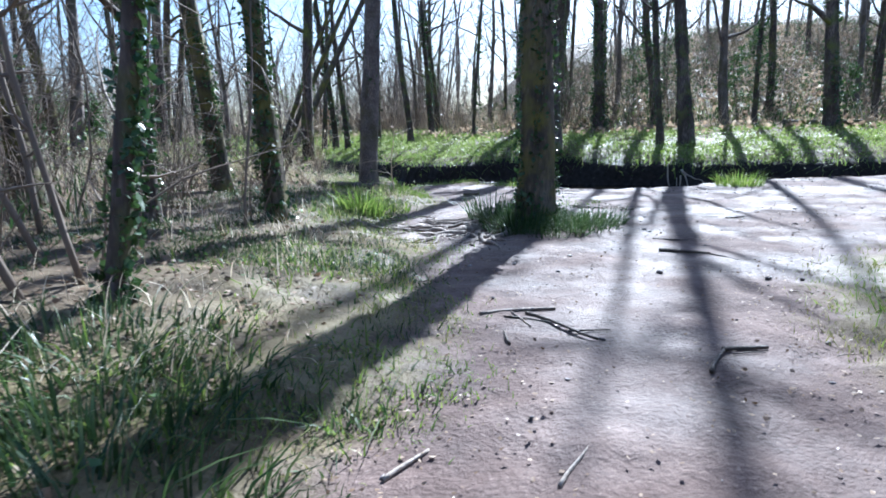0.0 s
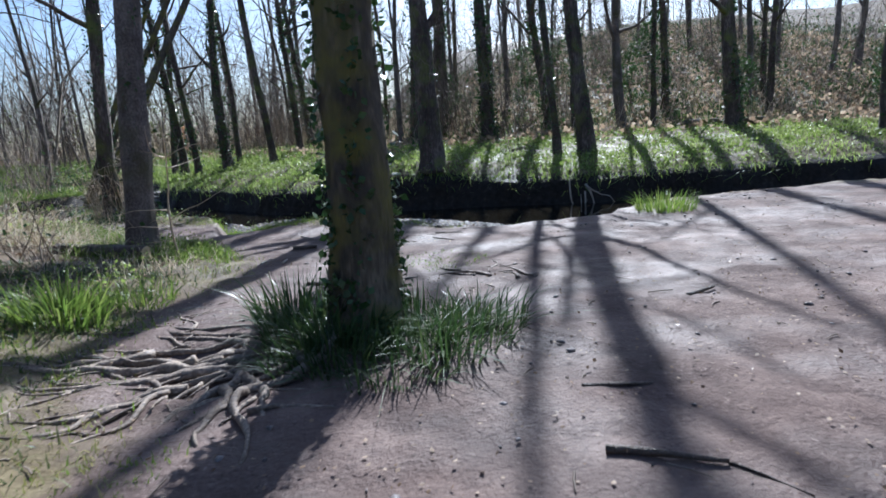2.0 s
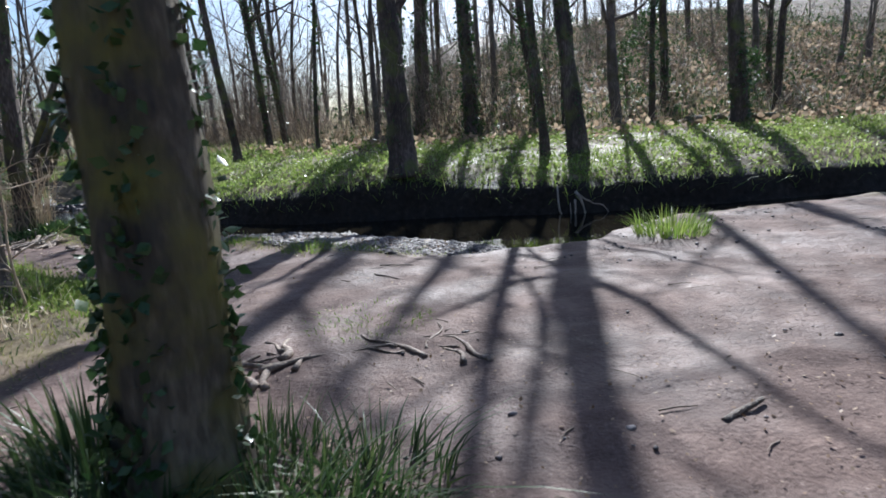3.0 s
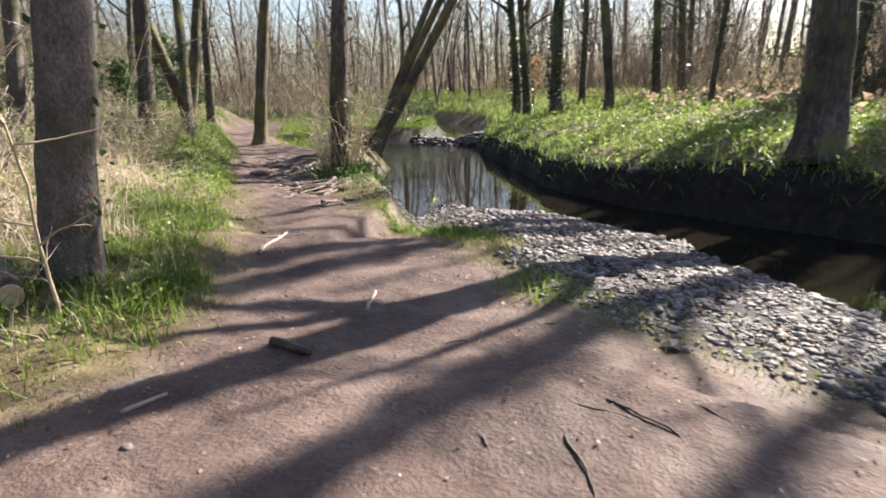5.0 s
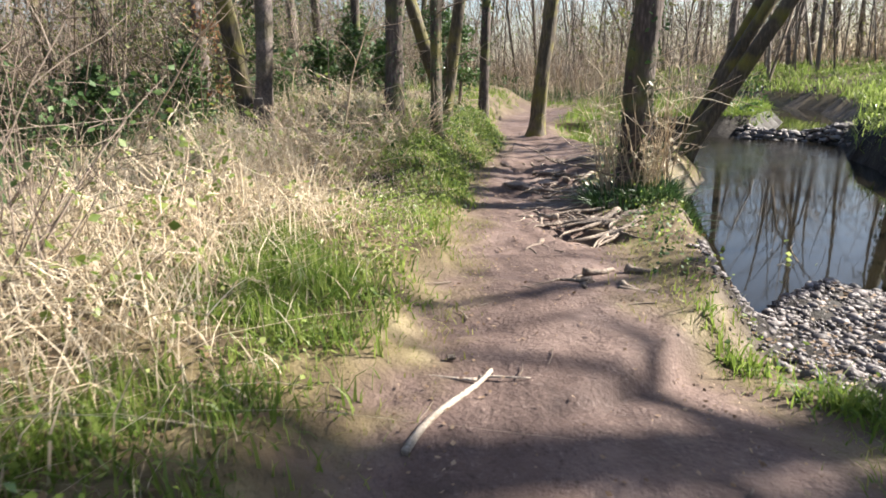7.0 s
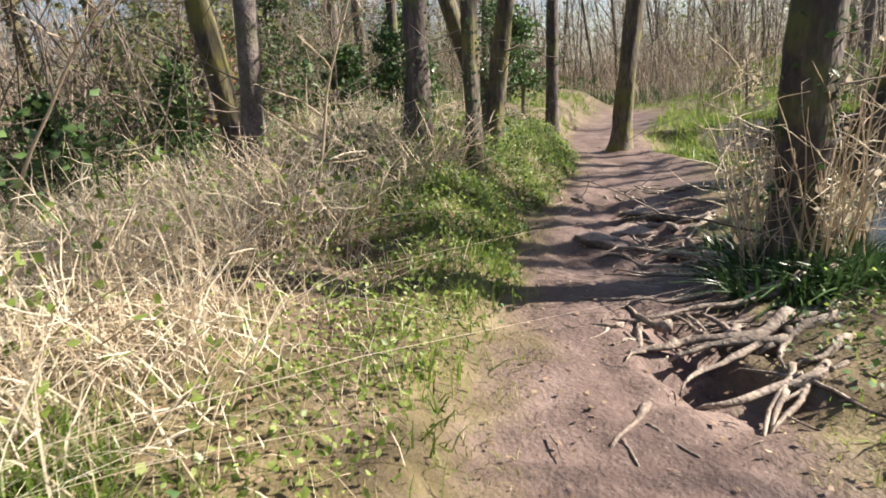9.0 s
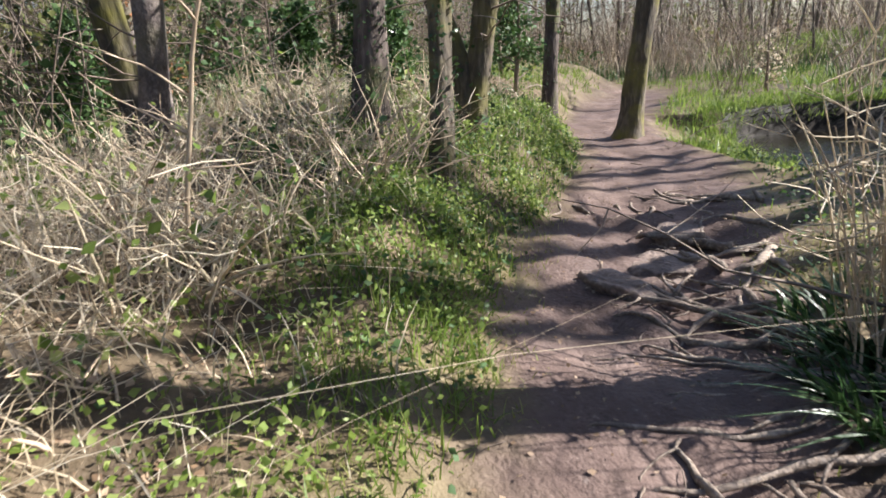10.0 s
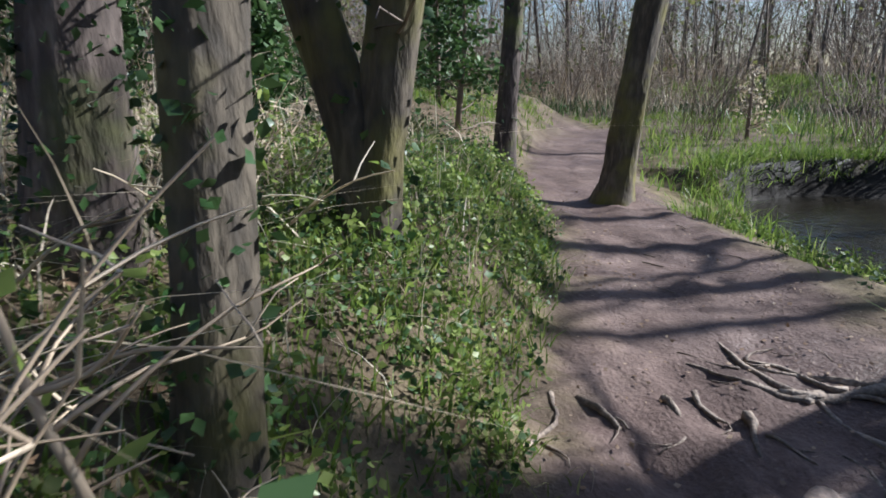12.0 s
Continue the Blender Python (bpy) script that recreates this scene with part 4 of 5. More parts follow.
def places(n, box, seed, gap, extra=lambda x, y: True):
    rnd = random.Random(seed)
    out = []
    tries = 0
    while len(out) < n and tries < n * 60:
        tries += 1
        x, y = rnd.uniform(box[0], box[1]), rnd.uniform(box[2], box[3])
        if keepout(x, y) or not extra(x, y) or any((x - a) ** 2 + (y - b) ** 2 < gap * gap for a, b in out):
            continue
        out.append((x, y))
    return out


KINDS = []
for k in range(5):
    rr = random.Random(500 + k)
    spot = [(-13, 9), (-16, 19), (-10, 30), (4, 33), (18, 26)][k]
    KINDS.append(make_tree(*spot, rr.uniform(0.1, 0.17), rr.uniform(10, 14), (rr.uniform(-0.05, 0.05), rr.uniform(-0.05, 0.05)), 510 + k, BARK if k % 2 else BARK_GREY, ivy=420 if k in (1, 3) else 0,
                           ivy_top=6, limbs=5, first=2.6, twigs=20, low_twigs=12, sides=8, label="bare woodland tree in the leafless wood", group="background trees"))
repeat(KINDS, places(140, (-42, 34, -8, 62), 9, 1.9, lambda x, y: not (-7 < x < 7 and y < 9)), 10)
BUSHES = []
for k in range(4):
    spot = [(-11, 12.5), (-12, 17), (-12.5, 27.5), (6, 27)][k]
    BUSHES.append(make_bramble(*spot, 34, 0.7, 3.0, 520 + k, TWIG, "bare twiggy thicket in the leafless wood", 60 if k % 2 else 0, HOLLY, "thicket", 0.55, 5))
    tagged(BUSHES[-1], group="background thickets")
repeat(BUSHES, places(230, (-30, 30, -2, 46), 21, 0.9, lambda x, y: not (x > 2 and y > 20 and (int(x * 7) + int(y * 5)) % 3) and not (-9.6 < x < -5 and 12 < y < 20)), 22, 0.7, 1.5)


def make_evergreen(x, y, tall, seed, mat, n, label, leafsize=0.08, name="evergreen_shrub"):
    """Leaves hung on many branches, in uneven clumps with gaps."""
    rnd = random.Random(seed)
    root = new(name)
    root.location = (x, y, h(x, y) - 0.03)
    tagged(root, label, "shrub")
    g = Geo()
    pts = []
    g.tube(grow((0, 0, 0), (0, 0, 1), tall, 8, 0.05, rnd), taper(0.05, 0.01, 9), 6)
    for i in range(int(16 + tall * 6)):
        z = rnd.uniform(0.1, 0.98) * tall
        a = rnd.uniform(0, 6.283)
        L = tall * rnd.uniform(0.2, 0.42) * (1.1 - z / tall * 0.8)
        bp = grow((0, 0, z), (math.cos(a), math.sin(a), rnd.uniform(-0.2, 0.6)), L, 6, 0.18, rnd)
        g.tube(bp, taper(0.015, 0.004, 7), 4, False)
        pts += bp[2:]
    part("stem", g, TWIG, root)
    c = np.array([tuple(rnd.choice(pts) + Vector((rnd.gauss(0, 0.09), rnd.gauss(0, 0.09), rnd.gauss(0, 0.07)))) for _ in range(n)])
    part("foliage", random_leaves("foliage", c, leafsize, mat, seed, 0.2), None, root, kind="stuff")
    return root


for i, (x, y, t) in enumerate([(-14.5, 15.8, 3.2), (-12.2, 14.6, 2.2), (-16.5, 17.5, 3.5), (-11.0, 20.5, 2.0), (-13.5, 19.0, 2.6), (-18.0, 13.5, 3.2), (-11.5, 18.0, 1.6), (-10.3, 16.7, 1.2), (-15, 22.5, 2.5), (-20, 20, 4), (-10.2, 14.2, 1.6), (-12.5, 16.2, 3.0), (-9.6, 12.6, 1.3), (-11.2, 11.4, 1.8), (-16, 14.2, 3.6), (-18.5, 16, 4), (-9.4, 17.6, 1.1), (-13.0, 21.5, 2.2)]):
    make_evergreen(x, y, t, 600 + i, HOLLY, 1700, "dark green evergreen shrub in the wood")
for i, (x, y, t) in enumerate([(13, 26, 2.5), (16, 23.5, 2.2), (9.5, 28.5, 2.6), (19, 27, 3), (11.5, 30, 3), (6.5, 29.5, 2.2), (20, 21.5, 2.5), (15.5, 29.5, 3), (22.5, 24, 3)]):
    make_evergreen(x, y, t, 620 + i, HOLLY, 1200, "glossy evergreen shrub on the hillside")
make_evergreen(-11.2, 14.9, 2.3, 640, COPPER, 420, "young beech holding coppery dead leaves", 0.07, "young_beech")
make_evergreen(-5.5, 33.0, 2.0, 641, COPPER, 420, "young beech holding coppery dead leaves across the stream", 0.07, "young_beech")
make_evergreen(-11.8, 28.2, 1.4, 642, STRAW, 300, "bush with pale dead leaves on the path bend", 0.07, "dead_leaf_bush")
for i, (x, y, t) in enumerate([(-12.6, 12.4, 4.2), (-13.6, 13.4, 4.6)]):
    make_tree(x, y, 0.12, 9, (-0.06, -0.04), 650 + i, BARK_MOSSY, ivy=1900, ivy_top=4.5, limbs=4, label="sunlit tree thickly clad in yellow-green ivy")


# ---- roots ----
def make_roots(x, y, seed, n, reach, thick, label, aim=None, width=3.14, mat=None, start=0.22, wander=1.0):
    """Roots that creep over the ground from one foot, each a part that forks."""
    rnd = random.Random(seed)
    top = new("exposed_roots")
    z0 = h(x, y)
    top.location = (x, y, z0)
    tagged(top, label, "tree roots")
    for i in range(n):
        a = (aim if aim is not None else 0) + rnd.uniform(-width, width)

        def creep(px, py, a, L, r0, depth):
            steps = max(7, int(L / 0.06))
            pts, rad = [], []
            up = rnd.uniform(0.2, 0.9)
            ph, wig = rnd.uniform(0, 6), rnd.uniform(0.2, 0.6) * wander
            turn = 0.0
            for k in range(steps):
                u = k / (steps - 1)
                turn = 0.8 * turn + rnd.gauss(0, 0.16 * wander)
                a2 = a + wig * math.sin(ph + u * 6) * 0.7 + turn
                px += math.cos(a2) * L / steps
                py += math.sin(a2) * L / steps
                r = r0 * (1 - 0.72 * u) * (1 + 0.15 * math.sin(ph + k * 1.3))
                ground_z = max(h(px, py), h(px, py, False) - 0.05)
                hump = r * (0.35 + 1.3 * up * abs(math.sin(ph + u * 7))) * (1 - 0.6 * u)
                pts.append(Vector((px - x, py - y, ground_z - z0 + hump - 0.3 * r)))
                rad.append(r)
                if depth and rnd.random() < 0.11 and k > 1:
                    creep(px, py, a2 + rnd.choice((-1, 1)) * rnd.uniform(0.5, 1.3), L * (1 - u) * 0.7 + 0.12, r * 0.72, depth - 1)
            pts[-1].z -= 0.03
            g = Geo()
            g.tube(pts, rad, 8, True, 0.6, seed + i)
            part("root", g, mat or ROOT, top)

        creep(x + rnd.gauss(0, start), y + rnd.gauss(0, start), a, reach * rnd.uniform(0.5, 1.1), thick * rnd.uniform(0.45, 1.15), 2)
    return top


make_roots(1.3, 7.7, 700, 11, 1.7, 0.044, "bare twisting roots spreading from a big trunk over mud", 3.6, 0.9)
make_roots(0.75, 7.2, 701, 7, 1.2, 0.034, "bare twisting roots across the mud", 3.5, 1.0)
make_roots(1.0, 7.1, 702, 5, 0.9, 0.03, "bare twisting roots across the mud", 4.4, 0.9)
make_roots(1.75, 8.75, 715, 8, 1.0, 0.035, "bare roots behind a big trunk over trodden earth", 1.5, 0.9)
make_roots(-2.65, 16.5, 703, 10, 1.0, 0.034, "pale exposed roots over eroded earth on the path", -1.75, 0.5, None, 0.3, 0.6)
make_roots(-2.35, 16.15, 704, 8, 0.75, 0.03, "pale exposed roots over eroded earth on the path", -1.4, 0.6, None, 0.28, 0.6)
make_roots(-3.4, 17.2, 705, 9, 1.5, 0.032, "dark exposed roots crossing the path", -2.6, 0.6, None, 0.3, 0.6)
make_roots(-4.0, 17.65, 706, 6, 1.1, 0.03, "dark exposed roots on the path", -2.9, 0.8)
make_roots(-4.75, 18.2, 707, 8, 0.9, 0.04, "exposed roots on the worn path", -2.6, 1.1)
make_roots(-5.6, 18.9, 708, 6, 0.8, 0.03, "thin exposed roots at the path edge", 3.1, 1.2)
make_roots(-6.2, 18.2, 709, 6, 0.6, 0.025, "thin pale roots at the foot of the verge", -0.4, 1.2)
make_roots(-2.85, 16.05, 710, 4, 0.5, 0.028, "knot of pale roots beside the path", None, 3.1)
make_roots(-1.3, 15.0, 711, 8, 0.42, 0.03, "knot of pale roots beside the path", None, 3.1)
make_roots(7.1, 16.65, 712, 9, 0.8, 0.025, "pale washed-out roots in the far stream bank", -1.6, 0.9, DEADWOOD)
make_roots(3.0, 8.7, 713, 4, 0.9, 0.02, "thin roots over the trodden earth", 1.9, 0.8)
make_roots(2.6, 11.6, 714, 5, 0.9, 0.008, "thin surface roots on the trodden earth", -0.9, 0.6, DARKWOOD)


def make_crust(x, y, rx, ry, tall, seed, label):
    """A worn slab of hard earth or rock held by roots."""
    me = bpy.data.meshes.new("earth_slab")
    bm = bmesh.new()
    bmesh.ops.create_icosphere(bm, subdivisions=4, radius=1)
    for v in bm.verts:
        q = v.co.copy()
        k = 1 + 0.28 * noise.noise(q * 1.7 + Vector((seed, 0, 0))) + 0.1 * noise.noise(q * 5 + Vector((seed, 3, 0)))
        v.co = Vector((q.x * rx * k, q.y * ry * k, max(-0.5, min(0.55, q.z)) * tall * k))
    bm.to_mesh(me)
    bm.free()
    me.materials.append(GROUND_SLAB)
    me.polygons.foreach_set("use_smooth", [True] * len(me.polygons))
    ob = new("earth_slab", me)
    ob.location = (x, y, h(x, y) - 0.01)
    ob.rotation_euler = (0.0, 0.0, seed * 1.7)
    tagged(ob, label, "rock")


GROUND_SLAB = material("hard_earth", [(0.08, 0.056, 0.045), (0.17, 0.122, 0.098), (0.31, 0.235, 0.19)], 4.0, (0.6, 0.85), 0.8, 30)
make_crust(-4.92, 17.66, 0.3, 0.23, 0.11, 1, "worn slab of hard earth caught among roots")
make_crust(-4.8, 17.05, 0.27, 0.13, 0.1, 2, "small worn slab of hard earth among roots")
make_crust(-5.35, 18.2, 0.25, 0.18, 0.13, 3, "dark worn slab of hard earth among roots")
make_crust(-4.55, 17.3, 0.14, 0.1, 0.1, 4, "small lump of hard earth among roots")


# ---- fallen wood ----
def make_stick(name, pts, r0, r1, mat, label, forks=(), sides=7, seed=0):
    """A fallen stick resting along ground places; forks start at a share of its length."""
    rnd = random.Random(seed)
    root = new(name)
    x0, y0 = pts[0]
    z0 = h(x0, y0)
    root.location = (x0, y0, z0)
    tagged(root, label, "fallen wood")

    def run(p, a, b, ra, rb):
        n = 10
        out = []
        for i in range(n):
            u = i / (n - 1)
            px, py = a[0] + (b[0] - a[0]) * u, a[1] + (b[1] - a[1]) * u
            off = 0.05 * math.hypot(b[0] - a[0], b[1] - a[1]) * math.sin(u * 5 + seed)
            px, py = px - (b[1] - a[1]) * off, py + (b[0] - a[0]) * off
            out.append(Vector((px - x0, py - y0, h(px, py) - z0 + ra * 0.75)))
        g = Geo()
        g.tube(out, taper(ra, rb, n), sides, True, 0.3, seed)
        part(p, g, mat, root)

    for a, b in zip(pts, pts[1:]):
        run("stem", a, b, r0, r1)
    for a, b, r in forks:
        run("twig", a, b, r, r * 0.4)
    return root


make_stick("broken_bark", [(0.95, 11.4), (1.25, 11.39)], 0.03, 0.022, DARKWOOD, "dark broken piece of bark lying on the path")
make_stick("stick", [(1.15, 12.07), (0.98, 12.4)], 0.016, 0.01, DEADWOOD, "short pale stick lying on the path")
make_stick("forked_branch", [(-0.56, 12.8), (-0.9, 13.47)], 0.019, 0.012, DEADWOOD, "pale forked branch lying on the path", [((-0.86, 13.38), (-1.1, 13.15), 0.009), ((-0.88, 13.4), (-0.72, 13.6), 0.008)])
make_stick("stub", [(-1.12, 13.38), (-1.1, 13.42)], 0.022, 0.015, DARKWOOD, "short dark stub of wood on the path")
make_stick("stick", [(1.1, 3.95), (1.45, 3.45)], 0.014, 0.008, DARKWOOD, "dark fallen branch on the trodden earth", [((0.95, 3.9), (1.3, 3.75), 0.009), ((0.93, 3.4), (0.92, 3.65), 0.01), ((1.3, 3.6), (1.55, 3.62), 0.008)])
make_stick("stick", [(0.8, 3.95), (1.3, 4.05)], 0.016, 0.01, ROOT, "pale root-like stick on the trodden earth", [((1.0, 4.0), (1.1, 3.7), 0.009)])
make_stick("stick", [(1.86, 2.95), (2.05, 3.25), (2.3, 3.27)], 0.014, 0.01, DARKWOOD, "dark bent stick on the sunlit earth")
make_stick("stick", [(2.6, 5.75), (3.0, 5.55)], 0.022, 0.01, DARKWOOD, "thick dark broken branch on sunlit earth", [((3.0, 5.55), (3.15, 5.3), 0.008)])
make_stick("stick", [(2.75, 6.35), (3.1, 6.3)], 0.014, 0.008, DARKWOOD, "dark twig on sunlit earth")
make_stick("stick", [(0.35, 2.1), (0.5, 2.3)], 0.011, 0.006, DEADWOOD, "pale broken stick in thin grass")
make_stick("stick", [(0.95, 2.05), (1.1, 2.3)], 0.01, 0.005, DEADWOOD, "pale broken stick on the earth")
make_stick("stick", [(4.1, 7.6), (4.4, 7.75)], 0.018, 0.01, DARKWOOD, "dark broken stick on the earth")
make_stick("stick", [(0.65, 10.6), (0.72, 10.85)], 0.013, 0.008, DEADWOOD, "short stick at the path edge")
make_stick("stick", [(0.9, 10.5), (0.93, 10.72)], 0.013, 0.008, DEADWOOD, "short stick on the path")
make_stick("stick", [(-4.75, 16.1), (-4.45, 16.0)], 0.008, 0.005, DEADWOOD, "thin pale stick beside the roots")
make_stick("mossy_branch", [(-6.3, 15.5), (-6.0, 15.65)], 0.05, 0.045, BARK_MOSSY, "short mossy branch among dead stems")
make_stick("fallen_log", [(12.6, 21.6), (15.0, 21.2)], 0.16, 0.12, BARK_MOSSY, "mossy fallen log on the hillside", sides=12)


def make_log():
    root = new("cut_log")
    x, y = -0.62, 10.82
    root.location = (x, y, h(x, y) + 0.07)
    tagged(root, "sawn mossy log with a pale cut end in the grass", "log")
    g = Geo()
    end = Vector((-1.1, 0.42, 0.06))
    n = 14
    g.tube([end * (i / (n - 1)) for i in range(n)], [0.085 * (1 + 0.06 * math.sin(i * 1.7)) for i in range(n)], 16, True, 0.15, 3)
    part("bark", g, BARK, root)
    g = Geo()
    d = end.normalized()
    g.tube([-d * 0.012, d * 0.004], [0.074, 0.08], 16, True, 0.1, 3)
    part("cut_face", g, CUTWOOD, root, "pale sawn end grain", smooth=False)


make_log()


def make_sapling(x, y, tall, seed, label, mat=None, r=0.012, side_twigs=9, lean=(0, 0)):
    rnd = random.Random(seed)
    root = new("sapling")
    root.location = (x, y, h(x, y) - 0.02)
    tagged(root, label, "sapling")
    sp = grow((0, 0, 0), (lean[0], lean[1], 1), tall, 14, 0.07, rnd)
    g = Geo()
    g.tube(sp, taper(r, 0.004, 15), 6)
    part("stem", g, mat or SHOOT, root)
    for _ in range(side_twigs):
        a = rnd.uniform(0, 6.283)
        tp = grow(rnd.choice(sp[2:11]), (math.cos(a), math.sin(a), rnd.uniform(0.0, 0.6)), rnd.uniform(0.25, 0.75), 6, 0.15, rnd)
        g = Geo()
        g.tube(tp, taper(r * 0.55, 0.002, 7), 4)
        for _ in range(2):
            t2 = grow(rnd.choice(tp[2:]), (rnd.gauss(0, 1), rnd.gauss(0, 1), rnd.gauss(0.2, 0.5)), 0.15, 3, 0.2, rnd)
            g.tube(t2, taper(0.003, 0.0015, 4), 3)
        part("twig", g, mat or SHOOT, root)
    return root


make_sapling(-0.3, 10.92, 1.7, 801, "thin pale bare sapling beside a log", r=0.014, side_twigs=8, lean=(-0.12, 0.02))
leafy = make_sapling(-5.66, 16.3, 0.95, 802, "pale bent sapling opening its first green leaves beside the path", r=0.012, side_twigs=8, lean=(-0.25, -0.3))
_f = random.Random(8)
for k in range(11):
    g = Geo()
    d = Vector((_f.gauss(-0.2, 0.7), _f.gauss(-0.2, 0.7), _f.gauss(0.1, 0.6))).normalized()
    u = 0.35 + 0.06 * k
    g.leaf(Vector((-0.22 * u + _f.gauss(0, 0.09), -0.26 * u + _f.gauss(0, 0.09), u * 0.85)), d, d.cross(Vector((0.3, 0.2, 1))).normalized(), _f.uniform(0.05, 0.095), _f.uniform(0.03, 0.05))
    part("leaf", g, GARLIC, leafy, "fresh green opening leaf")
for sx, sy, st, sr, sl in ((-1.75, 3.4, 4.5, 0.028, (-0.32, 0.0)), (-1.62, 3.75, 4.5, 0.022, (-0.24, 0.04)), (-2.3, 4.4, 5.0, 0.026, (-0.2, 0.05)), (-2.0, 5.2, 4.5, 0.018, (0.05, 0.0)), (-1.5, 6.4, 4.5, 0.016, (-0.05, 0.1)), (-3.1, 5.6, 5, 0.03, (-0.1, 0.0)), (-3.6, 6.8, 5, 0.025, (-0.3, 0.0))):
    make_sapling(sx, sy, st, int(1000 - sx * 100), "tall thin leaning sapling under the trees", TWIG, sr, 12, sl)
_s = random.Random(31)
for i in range(24):
    bx, by = _s.uniform(-9, -1.6), _s.uniform(2.5, 18)
    if float(zones(np.array([bx]), np.array([by]))[1][0]) > 1.4:
        make_sapling(bx, by, _s.uniform(1.8, 4.0), 810 + i, "thin bare sapling in the undergrowth", TWIG if i % 2 else SHOOT, 0.014, 8, (_s.uniform(-0.3, 0.3), _s.uniform(-0.2, 0.2)))


# ---- pebbles ----
def pebble_mesh(seed, sub=1):
    bm = bmesh.new()
    bmesh.ops.create_icosphere(bm, subdivisions=sub, radius=1)
    rnd = random.Random(seed)
    sc = (rnd.uniform(0.9, 1.5), rnd.uniform(0.6, 1.0), rnd.uniform(0.4, 0.85))
    for v in bm.verts:
        k = 1 + 0.6 * noise.noise(v.co * 1.6 + Vector((seed * 3.1, 0, 0)))
        v.co = Vector((v.co.x * sc[0], v.co.y * sc[1], v.co.z * sc[2])) * k
    me = bpy.data.meshes.new("stone")
    bm.to_mesh(me)
    bm.free()
    me.materials.append(STONE_ONE)
    return me


PEBBLES = [pebble_mesh(k) for k in range(10)]


def lay_pebbles():
    r = np.random.default_rng(41)

    def zone(x, y, dw, dm, fs):
        return (~fs) * (x * 0.75 + y > 14.1) * (x > -1.5) * (x < 7) * (y > 12.2) * np.where(x < 1.4, sstep(0.5, 0.75, dm), sstep(-0.05, 0.35, dm)) * (dw > -0.25)
    x, y, z = scatter(70000, (-1.5, 7, 12.2, 18), zone, 42)
    size = np.clip(r.lognormal(-4.45, 0.6, len(x)), 0.006, 0.06)
    order = np.argsort((x - 2.5) ** 2 + (y - 13.2) ** 2)
    big = [i for i in order if size[i] > 0.026][:300]
    for i in big:
        ob = new("stone", PEBBLES[i % 10])
        ob.parent = ground
        ob.location = (x[i], y[i], z[i] + size[i] * 0.18)
        ob.scale = (size[i],) * 3
        ob.rotation_euler = (r.uniform(-0.4, 0.4), r.uniform(-0.4, 0.4), r.uniform(0, 6.28))
    rest = np.setdiff1d(np.arange(len(x)), big)
    bx, by, bz = scatter(9000, (-10, -4.5, 25, 30), lambda x, y, dw, dm, fs: np.clip((height(x, y) - WATER_Z + 0.06) * 9, 0, 1) * (dw < 0.03) * (x > -7.4), 43)
    mx, my, mz = scatter(5200, (0, 9, 1, 13), lambda x, y, dw, dm, fs: (dm < -0.1) * clumpy(x, y) ** 2 * (0.12 + 0.7 * sstep(9.0, 11.5, y) * sstep(3.4, 4.6, x) + 0.3 * (y < 8) * (x > 2.2)), 44)
    X, Y, Z = np.concatenate([x[rest], bx, mx]), np.concatenate([y[rest], by, my]), np.concatenate([z[rest], bz, mz])
    S = np.concatenate([size[rest], np.clip(r.lognormal(-3.0, 0.4, len(bx)), 0.02, 0.12), np.clip(r.lognormal(-4.5, 0.5, len(mx)), 0.005, 0.03)])
    base_v, base_f = [], []
    for me in PEBBLES:
        base_v.append(np.array([tuple(v.co) for v in me.vertices]))
        base_f.append(np.array([tuple(p.vertices) for p in me.polygons]))
    nv = len(base_v[0])
    a = r.uniform(0, 6.283, len(X))
    kind = r.integers(0, 10, len(X))
    V = np.stack(base_v)[kind] * S[:, None, None]
    ca, sa = np.cos(a)[:, None], np.sin(a)[:, None]
    V = np.stack([V[..., 0] * ca - V[..., 1] * sa + X[:, None], V[..., 0] * sa + V[..., 1] * ca + Y[:, None], V[..., 2] + (Z + S * 0.15)[:, None]], -1)
    F = np.stack(base_f)[kind] + (np.arange(len(X)) * nv)[:, None, None]
    ob = new("gravel", tri_mesh("gravel", V.reshape(-1, 3), F.reshape(-1, 3), STONE))
    ob.parent = ground
    tagged(ob, "grey-brown stream pebbles on the shelving bank", kind="stuff")


lay_pebbles()


def lay_twigs():
    """Bits of twig strewn over trodden earth."""
    rnd = random.Random(90)
    x, y, z = scatter(900, (-9, 9, 1, 21), lambda x, y, dw, dm, fs: (~fs) * (dw > 0.4) * (dm < 0.6) * 0.6, 91)
    g = Geo()
    for a, b, c in zip(x, y, z):
        w = rnd.uniform(0, 6.283)
        L = rnd.uniform(0.04, 0.22)
        r = rnd.uniform(0.002, 0.006)
        q = [Vector((a + math.cos(w) * L * t, b + math.sin(w) * L * t + 0.01 * math.sin(t * 5), h(a + math.cos(w) * L * t, b + math.sin(w) * L * t) + r + 0.006)) for t in (0, 0.5, 1)]
        g.tube(q, [r, r * 0.9, r * 0.6], 4, False)
    stuff("twig_litter", g.mesh("twig_litter", TWIG), "small broken twigs strewn on the earth", "twigs")


lay_twigs()


